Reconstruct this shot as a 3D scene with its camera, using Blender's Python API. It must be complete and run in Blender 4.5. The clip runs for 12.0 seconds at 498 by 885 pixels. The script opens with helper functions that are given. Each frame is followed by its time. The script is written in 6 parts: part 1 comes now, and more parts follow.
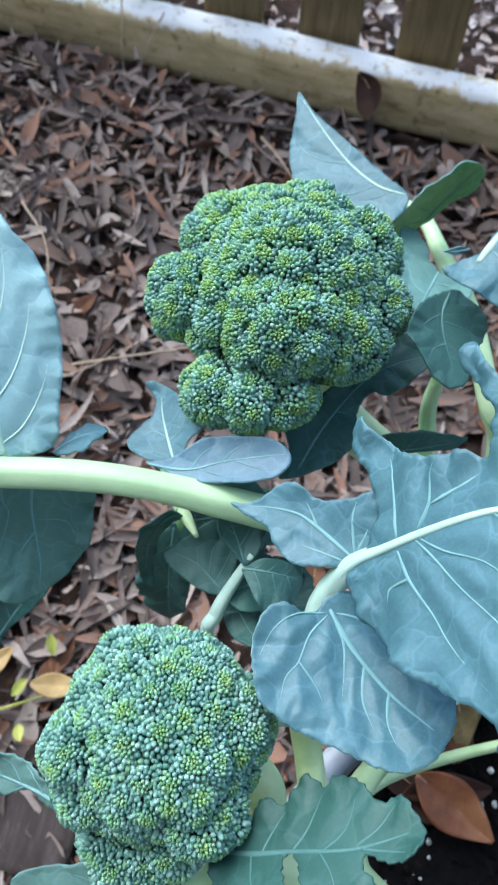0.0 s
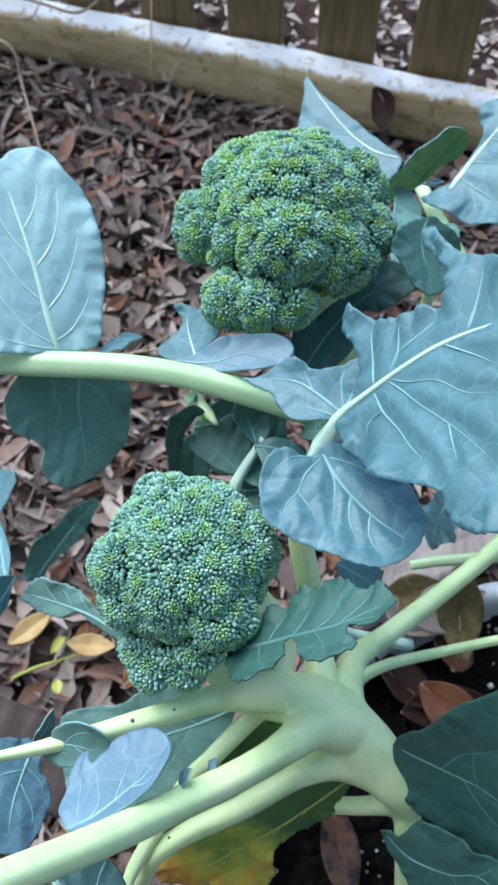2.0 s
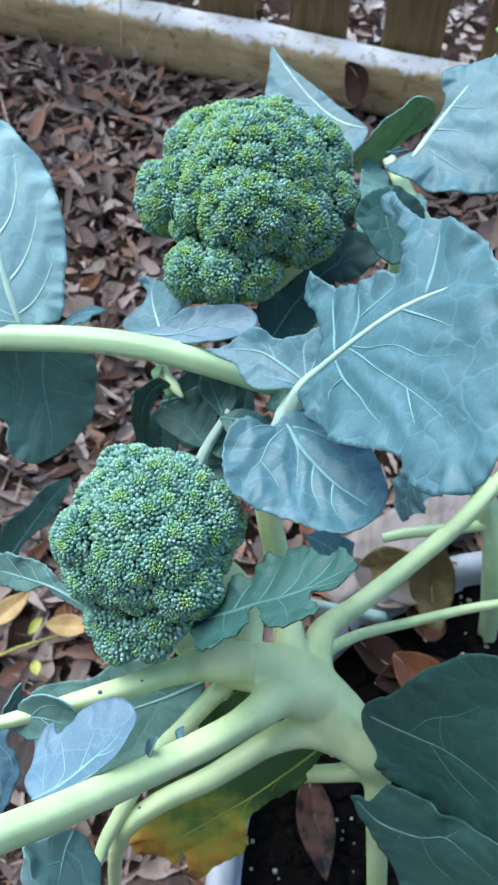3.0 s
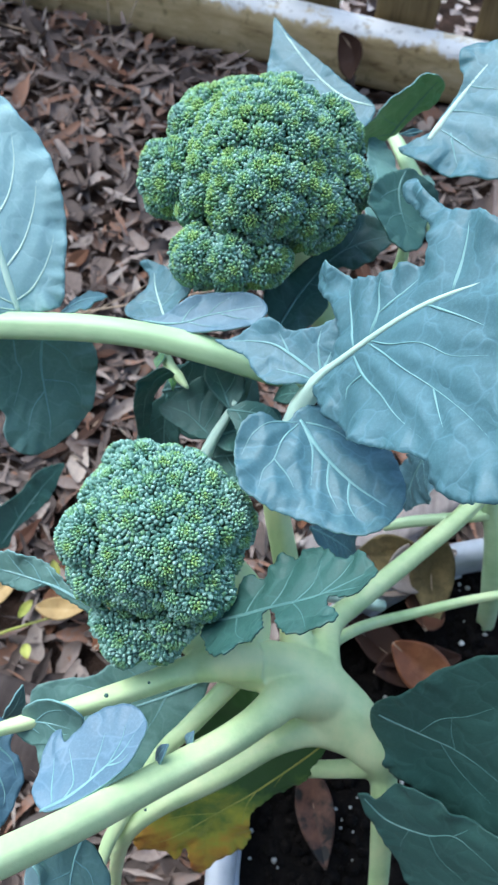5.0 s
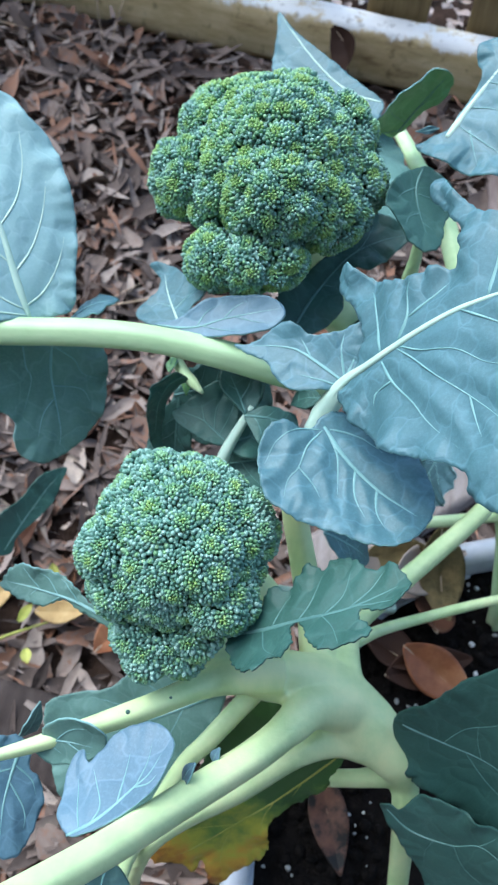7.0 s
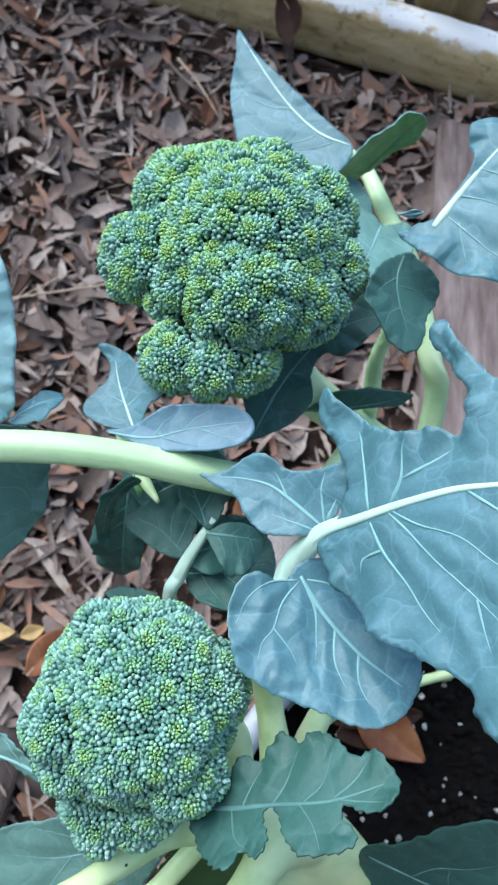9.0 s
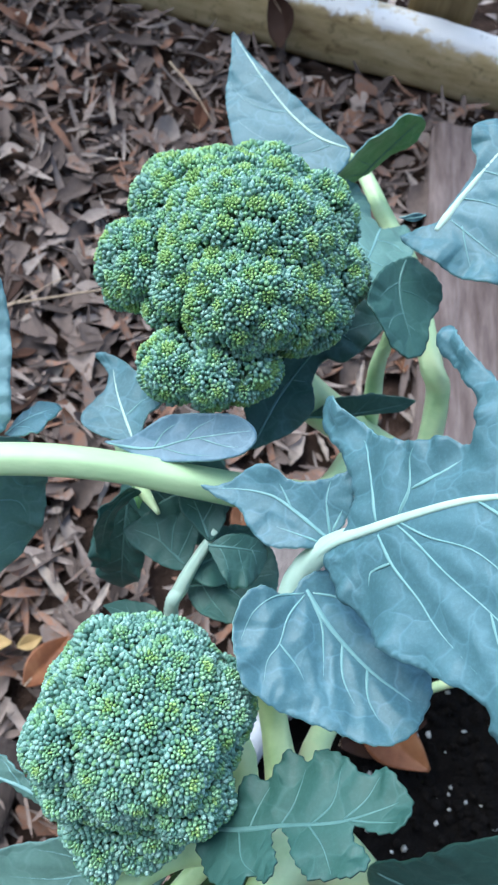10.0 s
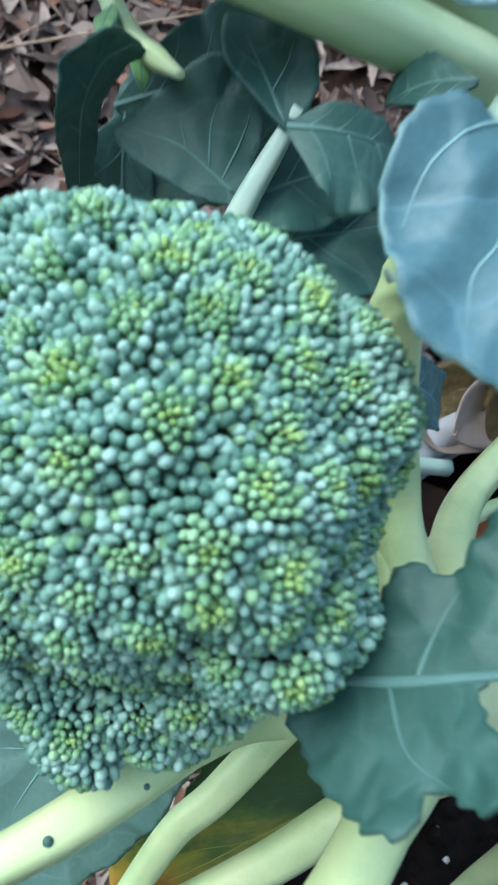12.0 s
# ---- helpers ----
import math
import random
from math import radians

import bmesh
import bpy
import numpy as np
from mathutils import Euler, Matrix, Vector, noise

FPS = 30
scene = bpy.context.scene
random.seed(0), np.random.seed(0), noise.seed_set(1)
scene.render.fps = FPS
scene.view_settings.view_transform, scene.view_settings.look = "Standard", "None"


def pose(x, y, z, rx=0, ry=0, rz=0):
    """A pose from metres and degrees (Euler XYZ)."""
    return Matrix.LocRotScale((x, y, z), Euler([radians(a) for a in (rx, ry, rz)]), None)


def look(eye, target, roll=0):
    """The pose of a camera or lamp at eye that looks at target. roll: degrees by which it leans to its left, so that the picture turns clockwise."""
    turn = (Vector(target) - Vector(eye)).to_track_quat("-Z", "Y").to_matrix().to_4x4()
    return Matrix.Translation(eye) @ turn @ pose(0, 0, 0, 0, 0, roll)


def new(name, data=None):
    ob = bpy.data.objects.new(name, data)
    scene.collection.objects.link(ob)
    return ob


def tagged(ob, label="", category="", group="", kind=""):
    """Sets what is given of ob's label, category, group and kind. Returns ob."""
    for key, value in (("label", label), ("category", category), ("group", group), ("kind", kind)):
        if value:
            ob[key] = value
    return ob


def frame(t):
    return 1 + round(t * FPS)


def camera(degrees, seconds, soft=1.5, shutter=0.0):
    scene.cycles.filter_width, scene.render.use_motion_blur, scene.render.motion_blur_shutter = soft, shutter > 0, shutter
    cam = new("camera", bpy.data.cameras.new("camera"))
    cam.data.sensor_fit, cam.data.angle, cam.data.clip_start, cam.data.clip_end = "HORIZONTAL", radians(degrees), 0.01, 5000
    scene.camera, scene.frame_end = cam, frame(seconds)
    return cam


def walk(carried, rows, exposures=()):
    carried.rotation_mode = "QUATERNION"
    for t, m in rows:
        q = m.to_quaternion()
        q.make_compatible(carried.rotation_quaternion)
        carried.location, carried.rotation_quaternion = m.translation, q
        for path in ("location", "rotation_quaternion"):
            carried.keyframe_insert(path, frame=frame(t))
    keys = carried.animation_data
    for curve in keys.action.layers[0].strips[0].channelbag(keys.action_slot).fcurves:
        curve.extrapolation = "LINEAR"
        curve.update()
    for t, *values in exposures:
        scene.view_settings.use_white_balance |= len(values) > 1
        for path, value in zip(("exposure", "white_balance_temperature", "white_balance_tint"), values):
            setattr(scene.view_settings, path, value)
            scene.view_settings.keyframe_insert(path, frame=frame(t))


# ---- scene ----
from mathutils.geometry import delaunay_2d_cdt

cam = camera(36.0, 12.0, shutter=0.35)
cam.data.dof.use_dof, cam.data.dof.focus_distance, cam.data.dof.aperture_fstop = True, 0.160, 70.0
PATH = [
    (0, (0.1131, 0.0787, 0.7264), (-0.0284, 1.1012, -0.9867), 2.80),
    (0.2, (0.1168, 0.0422, 0.7427), (-0.0241, 1.1545, -0.9135), 4.39),
    (0.3, (0.1215, 0.0072, 0.7646), (-0.0182, 1.1569, -0.8660), 4.79),
    (0.5, (0.1215, -0.0014, 0.7524), (-0.0248, 1.1470, -0.8784), 5.10),
    (1, (0.1300, -0.0085, 0.7575), (-0.0469, 1.1152, -0.8875), 3.94),
    (1.5, (0.1289, -0.0059, 0.7542), (-0.0852, 1.0981, -0.8997), 0.98),
    (2, (0.1322, 0.0105, 0.7414), (-0.0958, 1.0845, -0.9303), -1.13),
    (2.5, (0.1406, 0.0080, 0.7393), (-0.0601, 1.0642, -0.9471), -1.16),
    (4.5, (0.1290, 0.0155, 0.7343), (0.0076, 1.0259, -0.9875), 2.83),
    (5, (0.1276, 0.0181, 0.7341), (0.0070, 1.0125, -0.9969), 2.59),
    (5.5, (0.1240, 0.0170, 0.7320), (0.0070, 1.0151, -0.9972), 2.50),
    (6, (0.1211, 0.0214, 0.7318), (0.0147, 1.0213, -0.9970), 2.96),
    (6.5, (0.1229, 0.0222, 0.7289), (0.0253, 1.0125, -1.0060), 3.22),
    (7, (0.1156, 0.0234, 0.7302), (0.0274, 1.0109, -1.0067), 3.55),
    (7.5, (0.1155, 0.0341, 0.7335), (0.0302, 1.0261, -1.0011), 3.16),
    (9.5, (0.0904, 0.0932, 0.7318), (0.2461, 0.9645, -1.0617), 17.89),
    (10, (0.0920, 0.0910, 0.7287), (0.2214, 0.9901, -1.0531), 15.36),
    (10.5, (0.0882, 0.0642, 0.6994), (0.1669, 0.9150, -1.1089), 11.50),
    (10.8, (0.0947, 0.0444, 0.6626), (0.1152, 0.8847, -1.1522), 7.19),
    (11, (0.0957, 0.0451, 0.6612), (0.1164, 0.8344, -1.1763), 7.09),
    (11.5, (0.0991, 0.0744, 0.6308), (0.1540, 0.7471, -1.2518), 10.52),
    (12, (0.0928, 0.0918, 0.5889), (0.2093, 0.6351, -1.3324), 18.44),
]
walk(cam, [(t, look(eye, target, roll)) for t, eye, target, roll in PATH], exposures=[(0.0, 0.08, 5600, 2.5), (10.4, 0.08, 5600, 2.5), (11.2, 0.0, 5650, 2.0), (12.0, -0.03, 5680, 1.0)])

SKY, SUN = 0.34, 2.6
world = bpy.data.worlds.new("overcast_sky")
scene.world = world
world.use_nodes = True
wn = world.node_tree.nodes
sky = wn.new("ShaderNodeTexSky")
sky.sky_type, sky.sun_disc = "NISHITA", False
sky.sun_elevation, sky.sun_rotation = radians(58), radians(-58)
sky.air_density, sky.dust_density, sky.ozone_density = 1.0, 3.0, 1.0
wn["Background"].inputs["Strength"].default_value = SKY
world.node_tree.links.new(sky.outputs["Color"], wn["Background"].inputs["Color"])
sun = new("sun", bpy.data.lights.new("sun", "SUN"))
sun.data.energy, sun.data.angle, sun.data.color = SUN, radians(50), (1.0, 0.96, 0.9)
sun.matrix_world = look((-1.5, 1.3, 3.2), (0.1, 0.3, 0.3))


# ---- materials ----
def material(name, rough=0.6, spec=0.5):
    m = bpy.data.materials.new(name)
    m.use_nodes = True
    b = m.node_tree.nodes["Principled BSDF"]
    b.inputs["Roughness"].default_value = rough
    b.inputs["Specular IOR Level"].default_value = spec
    return m, m.node_tree.nodes, m.node_tree.links, b


def ramp(nodes, stops):
    r = nodes.new("ShaderNodeValToRGB")
    r.color_ramp.elements[0].position, r.color_ramp.elements[0].color = stops[0][0], (*stops[0][1], 1)
    r.color_ramp.elements[1].position, r.color_ramp.elements[1].color = stops[-1][0], (*stops[-1][1], 1)
    for pos, col in stops[1:-1]:
        r.color_ramp.elements.new(pos).color = (*col, 1)
    return r


def noise_tex(nodes, links, scale, detail=4.0, rough=0.6, stretch=None):
    n = nodes.new("ShaderNodeTexNoise")
    n.inputs["Scale"].default_value, n.inputs["Detail"].default_value, n.inputs["Roughness"].default_value = scale, detail, rough
    c = nodes.new("ShaderNodeTexCoord")
    if stretch:
        mp = nodes.new("ShaderNodeMapping")
        mp.inputs["Scale"].default_value = stretch
        links.new(c.outputs["Object"], mp.inputs["Vector"])
        links.new(mp.outputs["Vector"], n.inputs["Vector"])
    else:
        links.new(c.outputs["Object"], n.inputs["Vector"])
    return n


def mix(nodes, links, a, b, fac, kind="MIX"):
    m = nodes.new("ShaderNodeMix")
    m.data_type, m.blend_type = "RGBA", kind
    for sock, v in ((m.inputs[0], fac), (m.inputs[6], a), (m.inputs[7], b)):
        if isinstance(v, (int, float)):
            sock.default_value = v
        elif isinstance(v, tuple):
            sock.default_value = (*v, 1)
        else:
            links.new(v, sock)
    return m.outputs[2]


def bump(nodes, links, b, height, strength, distance):
    k = nodes.new("ShaderNodeBump")
    k.inputs["Strength"].default_value, k.inputs["Distance"].default_value = strength, distance
    links.new(height, k.inputs["Height"])
    links.new(k.outputs["Normal"], b.inputs["Normal"])


def leaf_material(name, lo, hi, bloom, rough, spec):
    m, n, l, b = material(name, rough, spec)
    big = noise_tex(n, l, 28.0, 3.0)
    fine = noise_tex(n, l, 900.0, 3.0, 0.7)
    r = ramp(n, [(0.3, lo), (0.7, hi)])
    l.new(big.outputs["Fac"], r.inputs["Fac"])
    wax = ramp(n, [(0.45, (0, 0, 0)), (0.75, (1, 1, 1))])
    l.new(fine.outputs["Fac"], wax.inputs["Fac"])
    waxed = mix(n, l, r.outputs["Color"], bloom, 0.0)
    half = n.new("ShaderNodeMath")
    half.operation = "MULTIPLY"
    half.inputs[1].default_value = 0.3
    l.new(wax.outputs["Color"], half.inputs[0])
    l.new(half.outputs[0], waxed.node.inputs[0])
    # the finest net of veins, with the blade swelling between them
    warp = noise_tex(n, l, 60.0, 2.0)
    c = n.new("ShaderNodeTexCoord")
    place = mix(n, l, c.outputs["Object"], warp.outputs["Color"], 0.02)
    cell = n.new("ShaderNodeTexVoronoi")
    cell.feature = "DISTANCE_TO_EDGE"
    cell.inputs["Scale"].default_value = 78.0
    l.new(place, cell.inputs["Vector"])
    swell = ramp(n, [(0.0, (0, 0, 0)), (0.25, (1, 1, 1))])
    l.new(cell.outputs["Distance"], swell.inputs["Fac"])
    line = ramp(n, [(0.0, (0.36, 0.36, 0.36)), (0.055, (0, 0, 0))])
    l.new(cell.outputs["Distance"], line.inputs["Fac"])
    waxed = mix(n, l, waxed, bloom, line.outputs["Color"])
    info = n.new("ShaderNodeObjectInfo")
    tint = ramp(n, [(0.0, (0.94, 0.98, 0.96)), (1.0, (1.07, 1.03, 1.04))])
    l.new(info.outputs["Random"], tint.inputs["Fac"])
    l.new(mix(n, l, waxed, tint.outputs["Color"], 1.0, "MULTIPLY"), b.inputs["Base Color"])
    high = n.new("ShaderNodeMath")
    high.operation = "MULTIPLY_ADD"
    high.inputs[1].default_value = 0.3
    l.new(fine.outputs["Fac"], high.inputs[0])
    l.new(swell.outputs["Color"], high.inputs[2])
    bump(n, l, b, high.outputs[0], 0.35, 0.0006)
    return m


LEAF = leaf_material("waxy_leaf", (0.050, 0.122, 0.142), (0.076, 0.172, 0.206), (0.140, 0.278, 0.335), 0.5, 0.5)
LEAF_UNDER = leaf_material("leaf_underside", (0.215, 0.36, 0.37), (0.27, 0.43, 0.44), (0.36, 0.53, 0.55), 0.55, 0.4)


def yellow_leaf_material():
    m, n, l, b = material("yellowing_leaf", 0.5, 0.4)
    a = noise_tex(n, l, 45.0, 5.0, 0.65)
    c = n.new("ShaderNodeTexCoord")
    sep = n.new("ShaderNodeSeparateXYZ")
    l.new(c.outputs["Generated"], sep.inputs[0])
    add = n.new("ShaderNodeMath")
    add.operation = "MULTIPLY_ADD"
    add.inputs[1].default_value = 0.95
    l.new(a.outputs["Fac"], add.inputs[0])
    l.new(sep.outputs["Y"], add.inputs[2])
    r = ramp(n, [(0.45, (0.30, 0.11, 0.02)), (0.58, (0.46, 0.28, 0.035)), (0.72, (0.36, 0.36, 0.045)), (0.88, (0.13, 0.22, 0.04)), (1.05 - 0.05, (0.05, 0.115, 0.03))])
    l.new(add.outputs[0], r.inputs["Fac"])
    l.new(r.outputs["Color"], b.inputs["Base Color"])
    bump(n, l, b, noise_tex(n, l, 500.0).outputs["Fac"], 0.3, 0.0005)
    return m


LEAF_GREEN = leaf_material("green_leaf_underside", (0.10, 0.25, 0.085), (0.15, 0.33, 0.12), (0.23, 0.42, 0.21), 0.45, 0.4)


# dark copy of the waxy leaf, with shade put into its colour
SHADED_LEAF = leaf_material("shaded_dark_leaf", (0.026, 0.078, 0.064), (0.042, 0.112, 0.095), (0.072, 0.16, 0.145), 0.55, 0.4)
# paler, bluer leaf: wax bloom, with sky sheen put into the colour
SKY_SHEEN_LEAF = leaf_material("bloom_sky_sheen_leaf", (0.076, 0.145, 0.195), (0.108, 0.198, 0.265), (0.18, 0.295, 0.385), 0.5, 0.5)
# grey-green mid tone; part of the hanging leaves' shade is in the colour
GREY_SHADE_LEAF = leaf_material("grey_green_shade_leaf", (0.098, 0.192, 0.17), (0.138, 0.255, 0.228), (0.20, 0.335, 0.305), 0.55, 0.4)
YELLOW = yellow_leaf_material()


def plain(name, stops, scale, rough=0.6, spec=0.4, bscale=None, bdist=0.001, bstr=0.4, stretch=None, island=False, obrand=False, spread=0.8):
    """Two scales of variation between the colours of stops, with fine relief."""
    m, n, l, b = material(name, rough, spec)
    a = noise_tex(n, l, scale, 5.0, 0.65, stretch)
    r = ramp(n, stops)
    fac = a.outputs["Fac"]
    if island or obrand:
        g = n.new("ShaderNodeNewGeometry" if island else "ShaderNodeObjectInfo")
        k = n.new("ShaderNodeMath")
        k.operation = "MULTIPLY_ADD"
        k.inputs[1].default_value = 0.4
        l.new(fac, k.inputs[0])
        h = n.new("ShaderNodeMath")
        h.operation = "MULTIPLY_ADD"
        h.inputs[1].default_value, h.inputs[2].default_value = spread, 0.3 - spread / 2
        l.new(g.outputs["Random Per Island" if island else "Random"], h.inputs[0])
        l.new(h.outputs[0], k.inputs[2])
        fac = k.outputs[0]
    l.new(fac, r.inputs["Fac"])
    l.new(r.outputs["Color"], b.inputs["Base Color"])
    f = noise_tex(n, l, bscale or scale * 8, 4.0, 0.7, stretch)
    bump(n, l, b, f.outputs["Fac"], bstr, bdist)
    return m


STEM = plain("pale_stalk", [(0.3, (0.37, 0.57, 0.28)), (0.5, (0.51, 0.69, 0.39)), (0.68, (0.63, 0.77, 0.46))], 38, 0.38, 0.5, 300, 0.0005, 0.3, (0.4, 1, 1))
STEM_WARM = plain("cream_green_stalk", [(0.3, (0.42, 0.60, 0.27)), (0.5, (0.58, 0.73, 0.38)), (0.68, (0.71, 0.79, 0.43))], 38, 0.38, 0.5, 260, 0.0006, 0.35, (1, 1, 0.35))
VEIN = plain("pale_vein", [(0.3, (0.40, 0.56, 0.47)), (0.7, (0.52, 0.68, 0.57))], 60, 0.45, 0.4, 500, 0.0003, 0.2)
VEIN_SOFT = plain("soft_vein", [(0.3, (0.15, 0.30, 0.30)), (0.7, (0.235, 0.41, 0.405))], 60, 0.45, 0.4, 500, 0.0003, 0.2)
VEIN_DIM = plain("green_vein", [(0.3, (0.075, 0.17, 0.16)), (0.7, (0.125, 0.245, 0.225))], 60, 0.5, 0.4, 500, 0.0003, 0.2)
BUD = plain("mature_bud", [(0.2, (0.07, 0.175, 0.13)), (0.5, (0.175, 0.34, 0.275)), (0.8, (0.37, 0.57, 0.50))], 120, 0.5, 0.4, 2500, 0.0002, 0.3, island=True, spread=0.5)
BUD_MID = plain("half_grown_bud", [(0.2, (0.11, 0.25, 0.12)), (0.5, (0.21, 0.40, 0.215)), (0.8, (0.34, 0.56, 0.34))], 120, 0.5, 0.4, 2500, 0.0002, 0.3, island=True, spread=0.5)
BUD_YOUNG = plain("young_bud", [(0.2, (0.15, 0.29, 0.085)), (0.5, (0.25, 0.42, 0.135)), (0.8, (0.36, 0.54, 0.21))], 120, 0.5, 0.4, 2500, 0.0002, 0.3, island=True, spread=0.5)
ONES = [plain("single_mature_bud", [(0.2, (0.07, 0.175, 0.13)), (0.5, (0.175, 0.34, 0.275)), (0.8, (0.37, 0.57, 0.50))], 120, 0.5, 0.4, 2500, 0.0002, 0.3, obrand=True, spread=0.5),
        plain("single_half_grown_bud", [(0.2, (0.11, 0.25, 0.12)), (0.5, (0.21, 0.40, 0.215)), (0.8, (0.34, 0.56, 0.34))], 120, 0.5, 0.4, 2500, 0.0002, 0.3, obrand=True, spread=0.5),
        plain("single_young_bud", [(0.2, (0.15, 0.29, 0.085)), (0.5, (0.25, 0.42, 0.135)), (0.8, (0.36, 0.54, 0.21))], 120, 0.5, 0.4, 2500, 0.0002, 0.3, obrand=True, spread=0.5)]
# dark filling under the buds; the shade of the gaps is in its colour
CORE = plain("bud_gap_shade", [(0.3, (0.03, 0.08, 0.04)), (0.7, (0.06, 0.13, 0.06))], 200, 0.7, 0.3)
LITTER = plain("dry_leaves", [(0.0, (0.052, 0.041, 0.037)), (0.25, (0.112, 0.086, 0.075)), (0.46, (0.175, 0.135, 0.118)), (0.57, (0.24, 0.125, 0.08)), (0.66, (0.215, 0.165, 0.142)), (0.86, (0.30, 0.25, 0.222)), (1.0, (0.47, 0.385, 0.30))], 140, 0.8, 0.15, 350, 0.0012, 0.5, island=True)
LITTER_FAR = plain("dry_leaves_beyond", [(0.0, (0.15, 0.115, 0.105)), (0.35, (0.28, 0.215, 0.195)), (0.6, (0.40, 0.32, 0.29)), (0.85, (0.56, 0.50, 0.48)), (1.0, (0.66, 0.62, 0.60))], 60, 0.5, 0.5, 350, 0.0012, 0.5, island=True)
FALLEN = plain("red_brown_dry_leaf", [(0.2, (0.035, 0.017, 0.011)), (0.5, (0.085, 0.036, 0.02)), (0.8, (0.15, 0.07, 0.037))], 30, 0.7, 0.2, 250, 0.001, 0.5, obrand=True)
TAN = plain("tan_yellow_leaf", [(0.2, (0.24, 0.15, 0.06)), (0.5, (0.40, 0.27, 0.11)), (0.8, (0.50, 0.37, 0.18))], 60, 0.6, 0.3, 250, 0.001, 0.5)
RUST = plain("rust_brown_leaf", [(0.2, (0.10, 0.032, 0.012)), (0.5, (0.20, 0.072, 0.026)), (0.8, (0.30, 0.14, 0.06))], 60, 0.5, 0.4, 250, 0.001, 0.5)
OLIVE = plain("withered_leaf", [(0.2, (0.05, 0.045, 0.02)), (0.5, (0.14, 0.11, 0.05)), (0.8, (0.28, 0.20, 0.09))], 90, 0.7, 0.2, 300, 0.002, 0.7)
WEED = plain("yellow_green_weed", [(0.2, (0.20, 0.26, 0.05)), (0.5, (0.34, 0.36, 0.08)), (0.8, (0.46, 0.42, 0.13))], 90, 0.6, 0.3)
SOILED = plain("soil_stained_leaf", [(0.42, (0.006, 0.005, 0.004)), (0.49, (0.06, 0.027, 0.016)), (0.75, (0.13, 0.06, 0.034))], 60, 0.6, 0.3, 250, 0.001, 0.5)
PALE = plain("pale_dry_leaf", [(0.2, (0.20, 0.15, 0.12)), (0.5, (0.34, 0.28, 0.24)), (0.8, (0.46, 0.40, 0.37))], 30, 0.6, 0.4, 250, 0.001, 0.5)
EARTH = plain("dark_mulch", [(0.3, (0.025, 0.017, 0.013)), (0.55, (0.06, 0.038, 0.029)), (0.8, (0.12, 0.075, 0.055))], 35, 0.95, 0.1, 160, 0.01, 0.9)
SOIL = plain("potting_soil", [(0.3, (0.003, 0.0025, 0.0025)), (0.6, (0.009, 0.007, 0.006)), (0.85, (0.028, 0.022, 0.018))], 180, 0.9, 0.12, 700, 0.003, 0.9)
PERLITE = plain("perlite", [(0.3, (0.30, 0.30, 0.28)), (0.7, (0.6, 0.6, 0.57))], 400, 0.8, 0.2, island=True)
POT = plain("white_plastic", [(0.3, (0.30, 0.31, 0.33)), (0.5, (0.44, 0.46, 0.49)), (0.75, (0.54, 0.56, 0.59))], 25, 0.35, 0.5, 300, 0.0004, 0.15)
def timber_material():
    m, n, l, b = material("weathered_timber", 0.8, 0.25)
    grain = noise_tex(n, l, 9, 5.0, 0.65, (1.0, 6, 6))
    body = ramp(n, [(0.28, (0.26, 0.18, 0.085)), (0.42, (0.52, 0.40, 0.20)), (0.6, (0.66, 0.53, 0.29)), (0.8, (0.74, 0.63, 0.40))])
    l.new(grain.outputs["Fac"], body.inputs["Fac"])
    c = n.new("ShaderNodeTexCoord")
    sep = n.new("ShaderNodeSeparateXYZ")
    l.new(c.outputs["Object"], sep.inputs[0])
    patch = noise_tex(n, l, 22, 6.0, 0.75)
    add = n.new("ShaderNodeMath")
    add.operation = "MULTIPLY_ADD"
    add.inputs[1].default_value = 0.055
    l.new(patch.outputs["Fac"], add.inputs[0])
    l.new(sep.outputs["Z"], add.inputs[2])
    crust = ramp(n, [(0.1005, (0, 0, 0)), (0.1055, (1, 1, 1))])
    l.new(add.outputs[0], crust.inputs["Fac"])
    pale = mix(n, l, body.outputs["Color"], (0.84, 0.83, 0.80), crust.outputs["Color"])
    spots = noise_tex(n, l, 55, 3.0, 0.6)
    dirt = ramp(n, [(0.30, (0.25, 0.22, 0.17)), (0.42, (1, 1, 1))])
    l.new(spots.outputs["Fac"], dirt.inputs["Fac"])
    l.new(mix(n, l, pale, dirt.outputs["Color"], 0.55, "MULTIPLY"), b.inputs["Base Color"])
    bump(n, l, b, noise_tex(n, l, 60, 4.0, 0.7, (1.0, 6, 6)).outputs["Fac"], 0.6, 0.003)
    return m


TIMBER = timber_material()
PICKET = plain("stained_picket", [(0.25, (0.08, 0.056, 0.022)), (0.5, (0.165, 0.118, 0.052)), (0.8, (0.25, 0.185, 0.09))], 14, 0.75, 0.3, 90, 0.002, 0.5, (7, 7, 0.6))
BOARD = plain("grey_board", [(0.25, (0.07, 0.05, 0.043)), (0.5, (0.17, 0.13, 0.12)), (0.8, (0.33, 0.27, 0.25))], 12, 0.85, 0.2, 90, 0.003, 0.7, (6, 0.8, 6))
PALE_BOARD = plain("bleached_board", [(0.25, (0.15, 0.12, 0.11)), (0.5, (0.27, 0.235, 0.22)), (0.8, (0.38, 0.35, 0.335))], 12, 0.85, 0.2, 90, 0.003, 0.7, (6, 0.8, 6))
DARK_BOARD = plain("dark_brown_board", [(0.25, (0.022, 0.016, 0.014)), (0.5, (0.05, 0.038, 0.034)), (0.8, (0.10, 0.08, 0.075))], 12, 0.8, 0.25, 90, 0.003, 0.7, (6, 0.8, 6))
